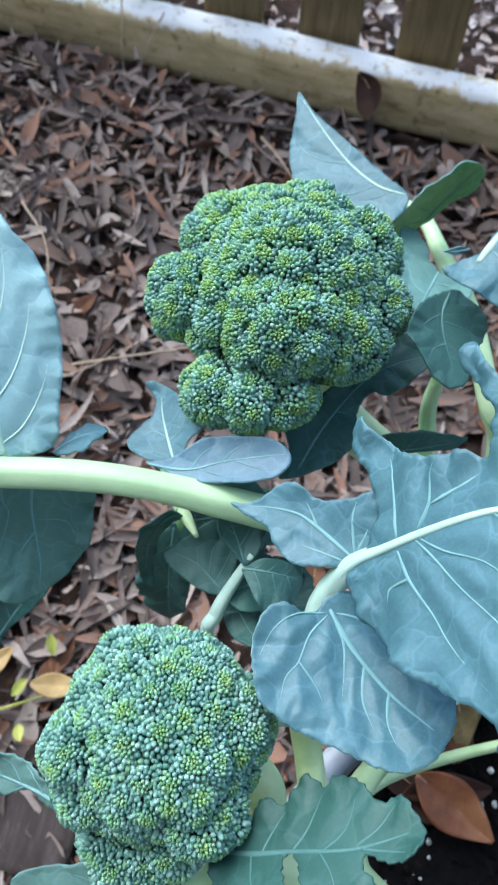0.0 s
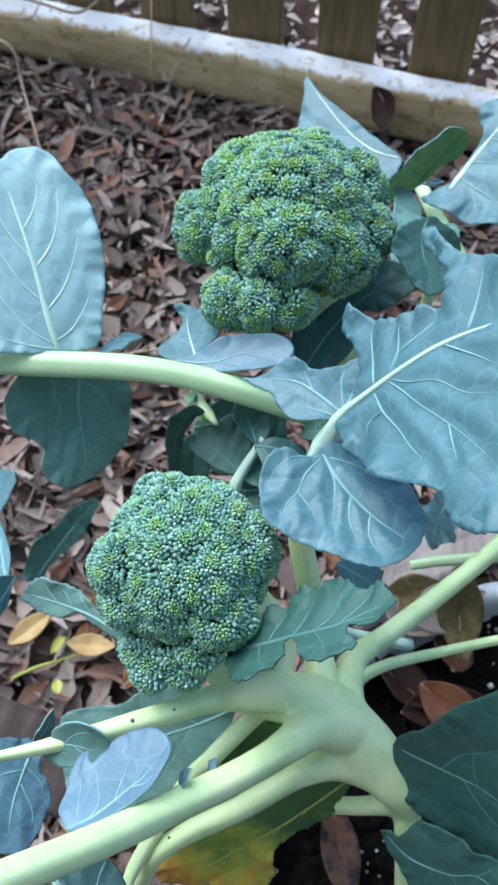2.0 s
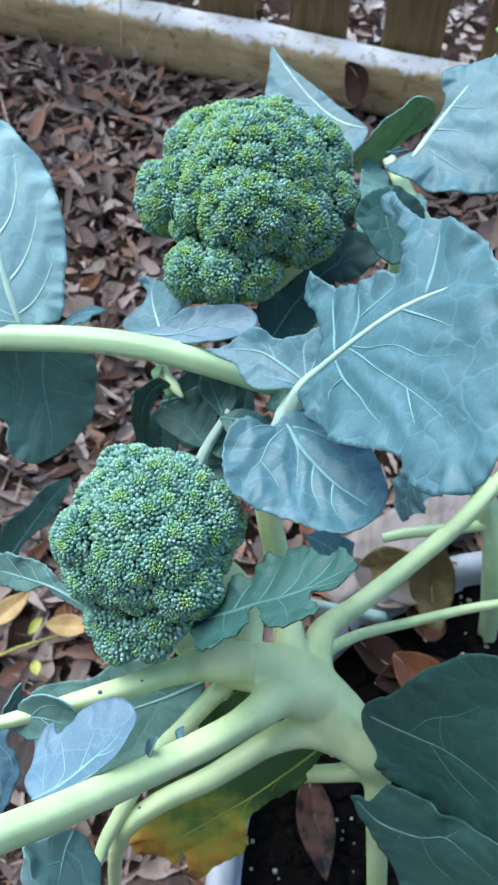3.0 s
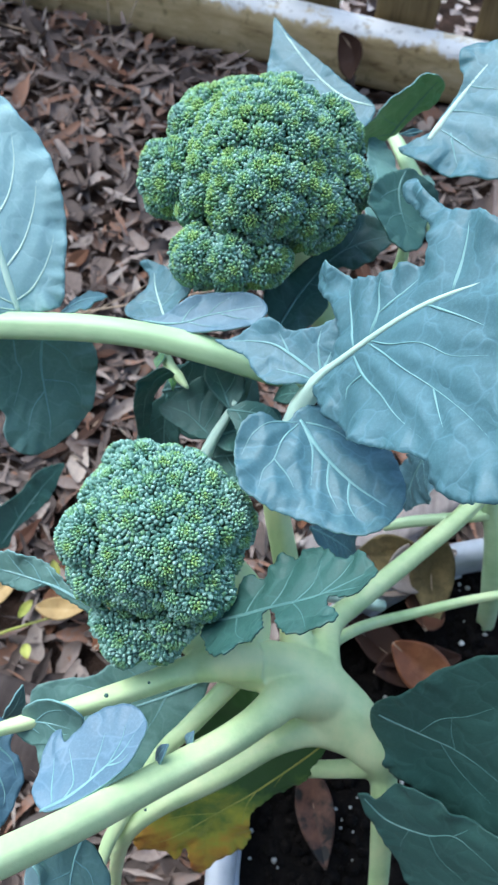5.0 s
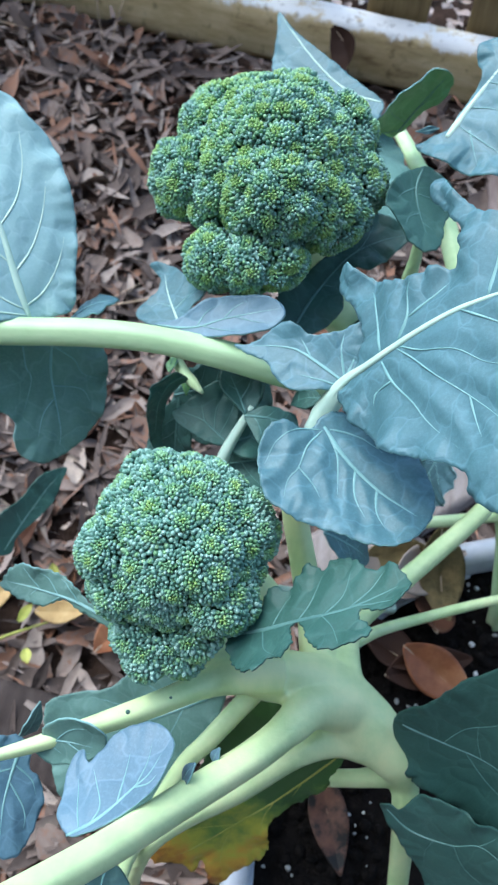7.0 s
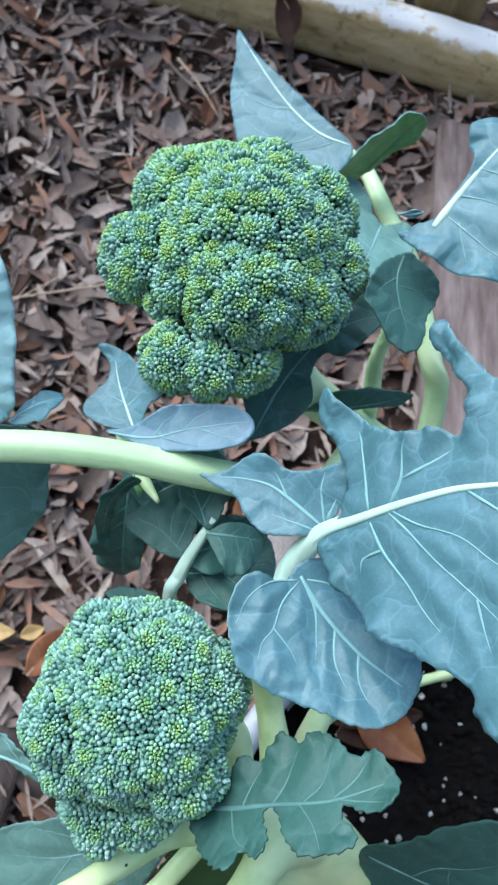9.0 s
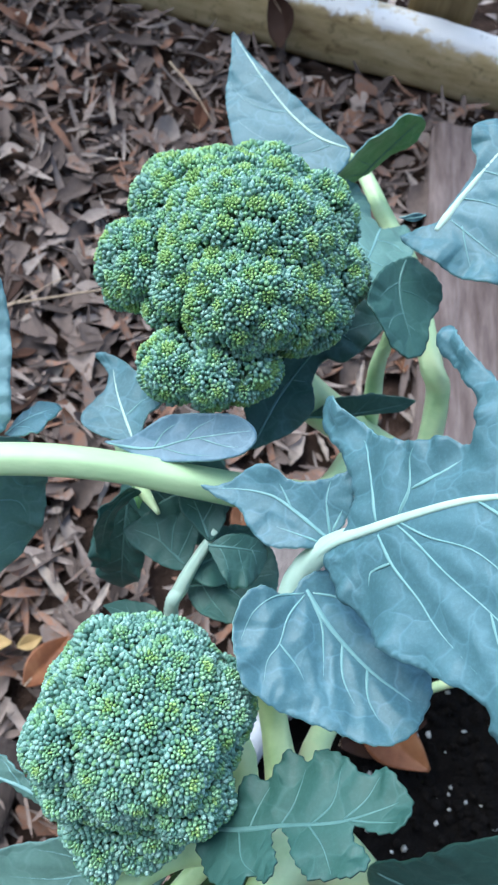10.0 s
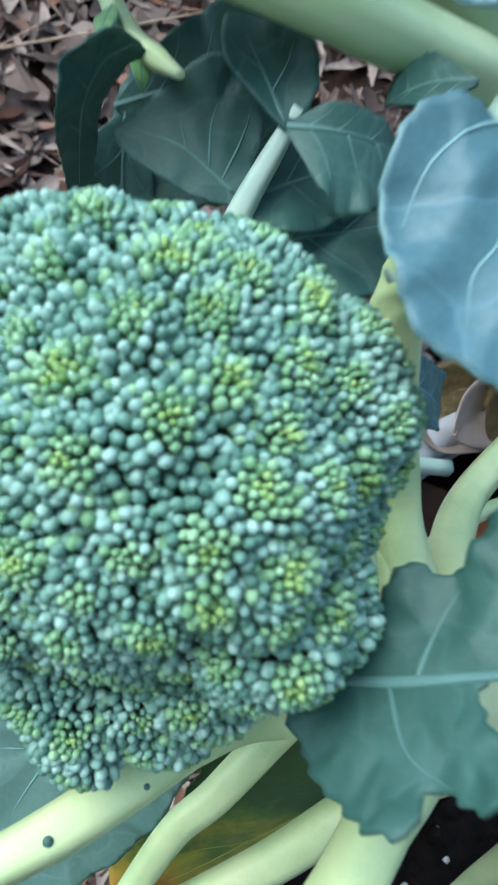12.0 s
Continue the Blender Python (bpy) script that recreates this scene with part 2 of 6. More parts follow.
TWIG = plain("dry_twig", [(0.3, (0.24, 0.17, 0.11)), (0.7, (0.48, 0.38, 0.28))], 80, 0.8, 0.2)
BLOCKER = plain("sky_blocker", [(0.3, (0.16, 0.15, 0.14)), (0.7, (0.22, 0.21, 0.20))], 3, 0.9, 0.2)


# ---- tools for shapes ----
def part(name, bm, mat, parent=None, label="", smooth=True):
    """Links a bmesh as one mesh, in world coordinates, under a thing or a part of it."""
    root = parent
    while root is not None and root.parent is not None:
        root = root.parent
    if root is not None:
        bmesh.ops.translate(bm, verts=bm.verts, vec=-root.location)
    me = bpy.data.meshes.new(name)
    bm.to_mesh(me)
    bm.free()
    for mt in (mat if isinstance(mat, (list, tuple)) else [mat]):
        me.materials.append(mt)
    if smooth:
        me.polygons.foreach_set("use_smooth", [True] * len(me.polygons))
    ob = new(name, me)
    ob.parent = parent
    return tagged(ob, label)


def data_part(name, verts, faces, mat, parent=None, label="", slots=None):
    root = parent
    while root is not None and root.parent is not None:
        root = root.parent
    v = np.asarray(verts, float)
    if root is not None:
        v = v - np.array(root.location)
    me = bpy.data.meshes.new(name)
    me.from_pydata(v.tolist(), [], faces)
    for mt in (mat if isinstance(mat, (list, tuple)) else [mat]):
        me.materials.append(mt)
    me.polygons.foreach_set("use_smooth", [True] * len(me.polygons))
    if slots is not None:
        me.polygons.foreach_set("material_index", slots)
    ob = new(name, me)
    ob.parent = parent
    return tagged(ob, label)


def thing(name, at, label, category, group="", kind=""):
    ob = new(name)
    ob.location = at
    ob.empty_display_size = 0.02
    return tagged(ob, label, category, group, kind)


def spline(pts, per=8):
    """A smooth curve through the points."""
    p = [Vector(q) for q in pts]
    p = [p[0] * 2 - p[1]] + p + [p[-1] * 2 - p[-2]]
    out = []
    for i in range(1, len(p) - 2):
        for k in range(per):
            t = k / per
            a, b, c, d = p[i - 1], p[i], p[i + 1], p[i + 2]
            out.append(0.5 * (2 * b + (c - a) * t + (2 * a - 5 * b + 4 * c - d) * t * t + (3 * b - a - 3 * c + d) * t ** 3))
    out.append(p[-2])
    return out


def tube(bm, pts, radii, sides=14, ridge=0.0, flat=1.0):
    """A round stalk along pts with changing radius, closed at both ends."""
    rings, up = [], Vector((0.13, 0.31, 0.94))
    n = len(pts)
    for i, q in enumerate(pts):
        t = (pts[min(i + 1, n - 1)] - pts[max(i - 1, 0)]).normalized()
        s = t.cross(up).normalized()
        w = s.cross(t)
        f = i / (n - 1) * (len(radii) - 1)
        k = min(int(f), len(radii) - 2)
        r = radii[k] + (radii[k + 1] - radii[k]) * (f - k)
        rings.append([bm.verts.new(q + (s * math.cos(a) + w * math.sin(a) * flat) * r * (1 + ridge * math.cos(5 * a + i * 0.05)))
                      for a in (2 * math.pi * j / sides for j in range(sides))])
    for a, b in zip(rings, rings[1:]):
        for j in range(sides):
            bm.faces.new((a[j], a[(j + 1) % sides], b[(j + 1) % sides], b[j]))
    bm.faces.new(rings[0][::-1])
    bm.faces.new(rings[-1])


def stalk(plant, pts, radii, name="stalk", label="", ridge=0.055, mat=None):
    bm = bmesh.new()
    tube(bm, spline(pts), [r / 1000 for r in radii], 18, ridge)
    return part(name, bm, mat or STEM, plant, label)


def branching(plant, pts, radii, stubs, label):
    """A thick stalk whose side stalks grow out of it with flared feet, as one skin."""
    bm = bmesh.new()
    tube(bm, spline(pts), [r / 1000 for r in radii], 20, 0.03)
    for foot, rr in stubs:
        tube(bm, spline(foot), [r / 1000 for r in rr], 18)
    ob = part("trunk", bm, STEM_WARM, plant, label)
    skin = ob.modifiers.new("skin", "REMESH")
    skin.mode, skin.voxel_size, skin.use_smooth_shade = "VOXEL", 0.0011, True
    soft = ob.modifiers.new("soft", "SMOOTH")
    soft.factor, soft.iterations = 0.5, 6
    return ob


def profile(values, u):
    """Smooth reading of evenly spaced values at u from 0 to 1."""
    f = max(0.0, min(1.0, u)) * (len(values) - 1)
    i = min(int(f), len(values) - 2)
    a, b, c, d = values[max(i - 1, 0)], values[i], values[i + 1], values[min(i + 2, len(values) - 1)]
    t = f - i
    v = 0.5 * (2 * b + (c - a) * t + (2 * a - 5 * b + 4 * c - d) * t * t + (3 * b - a - 3 * c + d) * t ** 3)
    return max(v, 0.0)


def leaf(plant, base, tip, normal, wl, wr, sway=0.0, rib=1.0, veins=4, wave=1.0, bend=2.0, quilt=0.5, fold=6.0, teeth=0.05, under=False, green=False, shaded=False, sky_sheen=False, label=""):
    """A small leaf from base to tip with half widths in mm along its midrib on both sides, a raised midrib and side veins.
    fold: degrees by which the halves rise; bend, sway: arch out of and in the blade, wave: ripple of the edge, quilt: swelling between veins, in mm."""
    base, tip, normal = Vector(base), Vector(tip), Vector(normal).normalized()
    length = (tip - base).length
    along = (tip - base) / length
    side = along.cross(normal).normalized()
    rnd = random.Random(round(base.x * 9999) + round(tip.y * 7777))
    ph, ph2, seedv = rnd.random() * 6.28, rnd.random() * 6.28, Vector((rnd.random() * 50, rnd.random() * 50, 0))
    nteeth = max(8, round(length / 0.0042))

    def spot(u, v):
        w = profile(wl if v < 0 else wr, u) / 1000
        a = abs(v)
        if teeth and a > 0.8:
            w += min(w, 0.02) * (teeth * (((u * nteeth) % 1.0) - 0.5) * (a - 0.8) * 5 + 0.5 * teeth * math.sin(u * 23 + ph) * (a - 0.8))
        arch = 4 * u * (1 - u)
        q = base + along * (u * length) + normal * (bend / 1000 * arch) + side * (sway / 1000 * arch)
        lift = radians(fold) * (1 - 0.7 * a)
        x = a * w
        out = q + side * (math.copysign(x, v) * math.cos(lift)) + normal * (x * math.sin(lift))
        out = out + along * (0.05 * x * (1 - u))
        puff = noise.noise(Vector((x * 75, u * length * 75, 0.0 if v < 0 else 7.0)) + seedv)
        h = quilt * 1.5 * (abs(puff) - 0.3) * min(1.0, a * 4) * min(1.0, w / 0.012)
        h += wave * a ** 3 * (math.sin(2 * math.pi * 2.6 * u + ph + (1.7 if v > 0 else 0)) + 0.5 * math.sin(2 * math.pi * 6.3 * u + ph2)) * min(1.0, w / 0.015)
        h += wave * 0.5 * a * noise.noise(Vector((x * 28, u * length * 28, 3.0 if v < 0 else 9.0)) + seedv)
        return out + normal * (h / 1000)

    nu, nv = max(24, min(130, round(length / 0.0009))), max(8, min(56, round(max(max(wl), max(wr)) / 1.3)))
    bm = bmesh.new()
    grid = [[bm.verts.new(spot(i / nu, j / nv)) for j in range(-nv, nv + 1)] for i in range(nu + 1)]
    for i in range(nu):
        for j in range(2 * nv):
            bm.faces.new((grid[i][j], grid[i][j + 1], grid[i + 1][j + 1], grid[i + 1][j]))
    made = part("leaf", bm, [LEAF_GREEN if green else LEAF_UNDER if under else SHADED_LEAF if shaded else SKY_SHEEN_LEAF if sky_sheen else LEAF, SHADED_LEAF if shaded else VEIN_SOFT], plant, label)
    sol = made.modifiers.new("thickness", "SOLIDIFY")
    sol.thickness, sol.offset, sol.material_offset_rim = 0.0006, 0.0, 1
    pale = VEIN if under else VEIN_DIM if shaded or green else VEIN_SOFT
    bm = bmesh.new()
    tube(bm, [spot(u, 0) + normal * (0.0003 - rib * 0.00012) for u in (k / 30 * 0.97 for k in range(31))], [rib / 1000, rib * 0.72 / 1000, rib * 0.42 / 1000, rib * 0.1 / 1000], 10)
    part("midrib", bm, pale, made)
    for s in (-1, 1):
        for k in range(veins):
            u0 = 0.04 + 0.86 * ((k + 0.4 + rnd.uniform(-0.25, 0.25) + (0.25 if s > 0 else 0)) / (veins + 0.6)) ** 1.15
            lean, wig = rnd.uniform(0.24, 0.36) * (1 - 0.45 * u0), rnd.uniform(0, 6.28)
            reach = rnd.uniform(0.82, 0.93)
            path = [(u0 + lean * (a - 0.35 * a * a) + 0.011 * math.sin(6 * a + wig) * a, s * a) for a in (j / 14 * reach for j in range(15))]
            r = rib * 0.36 / 1000 * (1 - 0.4 * k / veins) * rnd.uniform(0.8, 1.1)
            bm = bmesh.new()
            tube(bm, [spot(max(0.01, min(u, 0.985)), v) + normal * 0.0003 for u, v in path], [r * 1.5, r * 0.8, r * 0.5, r * 0.3, r * 0.15], 6, flat=0.5)
            part("side_vein", bm, pale, made)
    return made


# ---- leaf blades cut to an outline ----
def smooth_ring(pts, per=5):
    """A closed smooth line through the points of the plane."""
    p, n, out = [Vector((*q, 0)) for q in pts], len(pts), []
    for i in range(n):
        a, b, c, d = p[i - 1], p[i], p[(i + 1) % n], p[(i + 2) % n]
        for k in range(per):
            t = k / per
            q = 0.5 * (2 * b + (c - a) * t + (2 * a - 5 * b + 4 * c - d) * t * t + (3 * b - a - 3 * c + d) * t ** 3)
            out.append((q.x, q.y))
    return np.array(out)


def away(points, line, closed=False):
    """For each point of the plane, how far the nearest piece of the line lies, and how far along the line."""
    a = np.asarray(line, float)
    b = np.roll(a, -1, 0) if closed else a[1:]
    a = a if closed else a[:-1]
    ab = b - a
    size = np.maximum((ab ** 2).sum(1), 1e-9)
    run = np.concatenate([[0.0], np.cumsum(np.sqrt(size))])
    t = np.clip(((points[:, None] - a[None]) * ab[None]).sum(2) / size[None], 0, 1)
    gap = np.linalg.norm(points[:, None] - (a[None] + t[..., None] * ab[None]), axis=2)
    k = gap.argmin(1)
    i = np.arange(len(points))
    return gap[i, k], run[k] + t[i, k] * np.sqrt(size[k])


def inside(points, ring):
    x, y = points[:, 0][:, None], points[:, 1][:, None]
    x0, y0 = ring[:, 0][None], ring[:, 1][None]
    x1, y1 = np.roll(ring[:, 0], -1)[None], np.roll(ring[:, 1], -1)[None]
    cross = ((y0 > y) != (y1 > y)) & (x < (x1 - x0) * (y - y0) / np.where(y1 == y0, 1e-9, y1 - y0) + x0)
    return cross.sum(1) % 2 == 1


def blade(plant, base, tip, normal, edge, mid, veins, name="leaf", label="", rib=1.2, vein=0.42, quilt=0.9, wave=1.5, bend=0.0, cup=0.0, teeth=0.5, pitch=4.2,
          under=False, green=False, dim=False, shaded=False, sky_sheen=False, grey=False, yellow=False):
    """A leaf blade with an outline, a midrib and side veins given in mm on its plane (along base to tip, and aside). The blade swells by quilt mm
    between its veins, ripples by wave mm at its edge, and arches by bend and cup mm along and across."""
    base, tip, normal = Vector(base), Vector(tip), Vector(normal).normalized()
    length = (tip - base).length * 1000
    along = (tip - base).normalized()
    side = along.cross(normal).normalized()
    rnd = random.Random(round(base.x * 9999) + round(tip.y * 7777))
    seed = Vector((rnd.random() * 50, rnd.random() * 50, rnd.random() * 50))
    ring = smooth_ring(edge)
    wide = np.abs(ring[:, 1]).max()
    # a finely toothed edge
    steps = np.linalg.norm(np.roll(ring, -1, 0) - ring, axis=1)
    run = np.concatenate([[0.0], np.cumsum(steps)])
    total = run[-1]
    count = max(40, min(420, int(total / 0.9)))
    s = np.arange(count) * total / count
    loop = np.vstack([ring, ring[:1]])
    even = np.stack([np.interp(s, run, loop[:, 0]), np.interp(s, run, loop[:, 1])], 1)
    tang = np.roll(even, -1, 0) - np.roll(even, 1, 0)
    area = 0.5 * np.sum(even[:, 0] * np.roll(even[:, 1], -1) - np.roll(even[:, 0], -1) * even[:, 1])
    out = np.stack([tang[:, 1], -tang[:, 0]], 1) * (1 if area > 0 else -1)
    out /= np.maximum(np.linalg.norm(out, axis=1), 1e-9)[:, None]
    jag = np.array([teeth * (((q / pitch + 0.35 * noise.noise(Vector((q * 0.11, 0, 0)) + seed)) % 1.0) - 0.5) * (0.6 + 0.8 * abs(noise.noise(Vector((q * 0.07, 4, 0)) + seed)))
                    + 0.5 * teeth * noise.noise(Vector((q * 0.16, 9, 0)) + seed) for q in s])
    even = even + out * jag[:, None]
    gap = max(0.9, min(2.2, math.sqrt(abs(area) / 2600)))
    lo, hi = even.min(0), even.max(0)
    rows = np.arange(lo[1], hi[1], gap * 0.87)
    grid = np.array([(x + (gap / 2 if j % 2 else 0), y) for j, y in enumerate(rows) for x in np.arange(lo[0], hi[0], gap)])
    grid = grid[inside(grid, even)]
    near, _ = away(grid, even, True)
    grid = grid[near > gap * 0.45]
    ribs = [[(q.x, q.y) for q in spline([(*p, 0) for p in mid], 6)]] + [[(q.x, q.y) for q in spline([(*p, 0) for p in v], 5)] for v in veins]
    creases = np.array([q for r in ribs for q in r])
    creases = creases[inside(creases, even)]
    creases = creases[away(creases, even, True)[0] > gap * 0.4]
    for r in ribs:
        grid = grid[away(grid, r)[0] > gap * 0.4]
    pts = np.vstack([even, grid, creases])

    def height(p):
        d0, run0 = away(p, ribs[0])
        d = d0.copy()
        for r in ribs[1:]:
            d = np.minimum(d, away(p, r)[0])
        rim, at = away(p, even, True)
        u = np.clip(p[:, 0] / length, -0.3, 1.3)
        h = quilt * (1 - np.exp(-(d / 4.5) ** 2))
        h += bend * 4 * u * (1 - u) + cup * (p[:, 1] / max(wide, 1)) ** 2
        ease, calm = np.minimum(1.0, d0 / 8.0), np.minimum(1.0, d / 5.0)
        for i, q in enumerate(p):
            n1 = noise.noise(Vector((q[0] * 0.16, q[1] * 0.16, 0)) + seed)
            n2 = noise.noise(Vector((q[0] * 0.05, q[1] * 0.05, 5)) + seed)
            n3 = noise.noise(Vector((at[i] * 0.085, 0, 3)) + seed) + 0.6 * noise.noise(Vector((at[i] * 0.21, 0, 8)) + seed)
            h[i] += quilt * 0.4 * (abs(n1) - 0.2) * calm[i] + ease[i] * (wave * 0.5 * n2 + wave * 1.5 * n3 * math.exp(-((rim[i] / 6.0) ** 2)))
        return h

    def place(p, lift=0.0):
        z = height(np.asarray(p, float)) + lift
        return [base + along * (q[0] / 1000) + side * (q[1] / 1000) + normal * (v / 1000) for q, v in zip(p, z)]

    n = len(even)
    got = delaunay_2d_cdt([Vector(q) for q in pts], [(i, (i + 1) % n) for i in range(n)], [], 1, 1e-5)
    bm = bmesh.new()
    verts = [bm.verts.new(q) for q in place(np.array([tuple(v) for v in got[0]]))]
    for f in got[2]:
        try:
            bm.faces.new([verts[i] for i in f])
        except ValueError:
            pass
    bmesh.ops.recalc_face_normals(bm, faces=bm.faces)
    skin = YELLOW if yellow else LEAF_GREEN if green else LEAF_UNDER if under else SHADED_LEAF if shaded else SKY_SHEEN_LEAF if sky_sheen else GREY_SHADE_LEAF if grey else LEAF
    made = part(name, bm, [skin, YELLOW if yellow else SHADED_LEAF if shaded else VEIN_SOFT], plant, label)
    sol = made.modifiers.new("thickness", "SOLIDIFY")
    sol.thickness, sol.offset, sol.material_offset_rim = 0.00055, 0.0, 1
    holder = made if plant.parent is None else plant
    strong = WEED if yellow else VEIN_DIM if dim or shaded or green else VEIN_SOFT if sky_sheen or grey or name == "lobe" else VEIN
    soft = WEED if yellow else VEIN_DIM if dim or shaded or green else VEIN if under else VEIN_SOFT
    for k, r in enumerate(ribs):
        big = k == 0
        size = rib if big else vein * (0.7 if any(min((r[0][0] - q[0]) ** 2 + (r[0][1] - q[1]) ** 2 for q in o) < 0.8 for o in ribs[1:] if o is not r) else 1.0)
        keep = [q for q, ok in zip(r, inside(np.array(r), even)) if ok or big]
        if len(keep) < 3:
            continue
        bm = bmesh.new()
        tube(bm, place(keep, 0.42 - size * (0.3 if big else 0.32)), [size * 0.6 / 1000, size / 1000, size * 0.78 / 1000, size * 0.62 / 1000, size * 0.5 / 1000, size * 0.3 / 1000, size * 0.12 / 1000], 10 if big else 6, flat=0.62 if big else 0.5)
        part("midrib" if big else "side_vein", bm, strong if big else soft, holder)
    return made


# ---- the ground and the setting ----
def ground_height(x, y):
    return 0.012 * noise.noise(Vector((x * 5, y * 5, 3.1))) + 0.006 * noise.noise(Vector((x * 17, y * 17, 1.7)))


def build_ground():
    fine = [i * 0.03 for i in range(-50, 101)]
    xs = [-40, -15, -6, -3] + [f - 0.9 for f in fine] + [4, 7, 15, 40]
    ys = [-40, -15, -6, -3] + [f + 0.3 for f in fine] + [5, 8, 16, 40]
    verts = [(x, y, ground_height(x, y) - 0.006) for y in ys for x in xs]
    w = len(xs)
    faces = [(j * w + i, j * w + i + 1, (j + 1) * w + i + 1, (j + 1) * w + i) for j in range(len(ys) - 1) for i in range(w - 1)]
    tagged(data_part("ground", verts, faces, EARTH), "dark brown ground under dry leaf mulch", "ground", kind="structure")


build_ground()


def dry_leaf(rnd, length, width, curl, twist):
    """Vertices and faces of one dry leaf lying flat at the origin, curled along and across."""
    verts, rows = [], 7
    for i in range(rows):
        u = i / (rows - 1)
        w = width * math.sin(math.pi * (0.06 + 0.88 * u) ** 0.85) * (1 + rnd.uniform(-0.3, 0.3))
        for v in (-1.0, 0.0, 1.0):
            x = (u - 0.5) * length
            y = v * w / 2
            z = curl * length * (2 * u - 1) ** 2 * 0.5 + abs(v) * w * 0.32 * (1 + twist * (u - 0.5)) + twist * v * w * (u - 0.5)
            verts.append((x, y, z))
    faces = []
    for i in range(rows - 1):
        for j in (0, 1):
            a = i * 3 + j
            faces.append((a, a + 1, a + 4, a + 3))
    return verts, faces


def litter(name, x0, x1, y0, y1, count, seed, sizes, mat, label, lift=0.02, skip=None, slim=(0.28, 0.55)):
    rnd = random.Random(seed)
    verts, faces = [], []
    for _ in range(count):
        x, y = rnd.uniform(x0, x1), rnd.uniform(y0, y1)
        if skip and skip(x, y):
            continue
        length = rnd.uniform(*sizes)
        v, f = dry_leaf(rnd, length, length * rnd.uniform(*slim), rnd.uniform(-0.25, 0.3), rnd.uniform(-0.9, 0.9))
        m = Matrix.Translation((x, y, ground_height(x, y) + rnd.uniform(0.0, lift))) @ Euler((rnd.gauss(0, 0.32), rnd.gauss(0, 0.32), rnd.uniform(0, 6.28))).to_matrix().to_4x4()
        k = len(verts)
        verts += [tuple(m @ Vector(p)) for p in v]
        faces += [tuple(i + k for i in q) for q in f]
    return tagged(data_part(name, verts, faces, mat), label, "leaf mulch", kind="stuff")


FENCE_TURN = -9.6
FENCE = pose(0.0, 1.172, 0.0, 0, 0, FENCE_TURN)


def fence_side(x, y):
    """Distance behind the front of the pickets."""
    return (FENCE.inverted() @ Vector((x, y, 0))).y


def in_pot(x, y):
    return math.hypot(x - 0.315, y - 0.041) < 0.205


litter("leaf_mulch", -0.95, 0.75, -0.25, 1.2, 3600, 11, (0.022, 0.062), LITTER, "dry brown oak and bay leaf mulch on the ground", 0.016,
       lambda x, y: fence_side(x, y) > -0.075 or in_pot(x, y))
litter("bark_shreds", -0.95, 0.75, -0.25, 1.2, 7500, 14, (0.02, 0.075), LITTER, "shredded brown bark among dry leaves", 0.02,
       lambda x, y: fence_side(x, y) > -0.075 or in_pot(x, y), (0.07, 0.2))
litter("bark_chips", -0.95, 0.75, -0.25, 1.2, 8000, 12, (0.006, 0.018), LITTER, "small dark leaf crumbs and bark chips", 0.012,
       lambda x, y: fence_side(x, y) > -0.075 or in_pot(x, y))
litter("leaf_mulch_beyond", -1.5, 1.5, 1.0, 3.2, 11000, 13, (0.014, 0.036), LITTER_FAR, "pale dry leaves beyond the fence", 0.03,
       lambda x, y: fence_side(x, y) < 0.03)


# unseen wall, added to keep sky light off the near sides of the plants
def sky_blocker():
    bm = bmesh.new()
    bmesh.ops.create_cube(bm, size=1.0, matrix=pose(0, -0.95, 1.5) @ Matrix.Diagonal((8, 0.2, 3.0, 1)))
    tagged(part("unseen_blocker", bm, BLOCKER, smooth=False), "unseen grey wall added behind the garden bed to block sky light", "wall", kind="structure")


sky_blocker()


# ---- fence and timber ----
def block(bm, x0, x1, y0, y1, z0, z1, bevel):
    made = bmesh.ops.create_cube(bm, size=1.0, matrix=Matrix.Translation(((x0 + x1) / 2, (y0 + y1) / 2, (z0 + z1) / 2)) @ Matrix.Diagonal((x1 - x0, y1 - y0, z1 - z0, 1)))
    edges = list({e for v in made["verts"] for e in v.link_edges})
    bmesh.ops.bevel(bm, geom=edges, offset=bevel, segments=2, affect="EDGES", profile=0.6)


def build_fence():
    fence = thing("picket_fence", (0, 0, 0), "brown stained wooden picket fence with narrow gaps", "fence")
    rnd = random.Random(3)
    for k in range(-6, 6):
        bm = bmesh.new()
        x = 0.002 + k * 0.1475 + rnd.uniform(-0.003, 0.003)
        block(bm, x, x + 0.089, 0.0, 0.018, -0.01, 0.92, 0.0015)
        for v in bm.verts:
            v.co.x += 0.006 * (v.co.z - 0.1) * rnd.uniform(0.6, 1.0) * (1 if k % 2 else -1)
        bmesh.ops.transform(bm, matrix=FENCE, verts=bm.verts)
        part("picket", bm, PICKET, fence, smooth=False)
    for z in (0.30, 0.78):
        bm = bmesh.new()
        block(bm, -0.95, 0.95, 0.0181, 0.056, z, z + 0.085, 0.003)
        bmesh.ops.transform(bm, matrix=FENCE, verts=bm.verts)
        part("rail", bm, PICKET, fence, smooth=False)


build_fence()


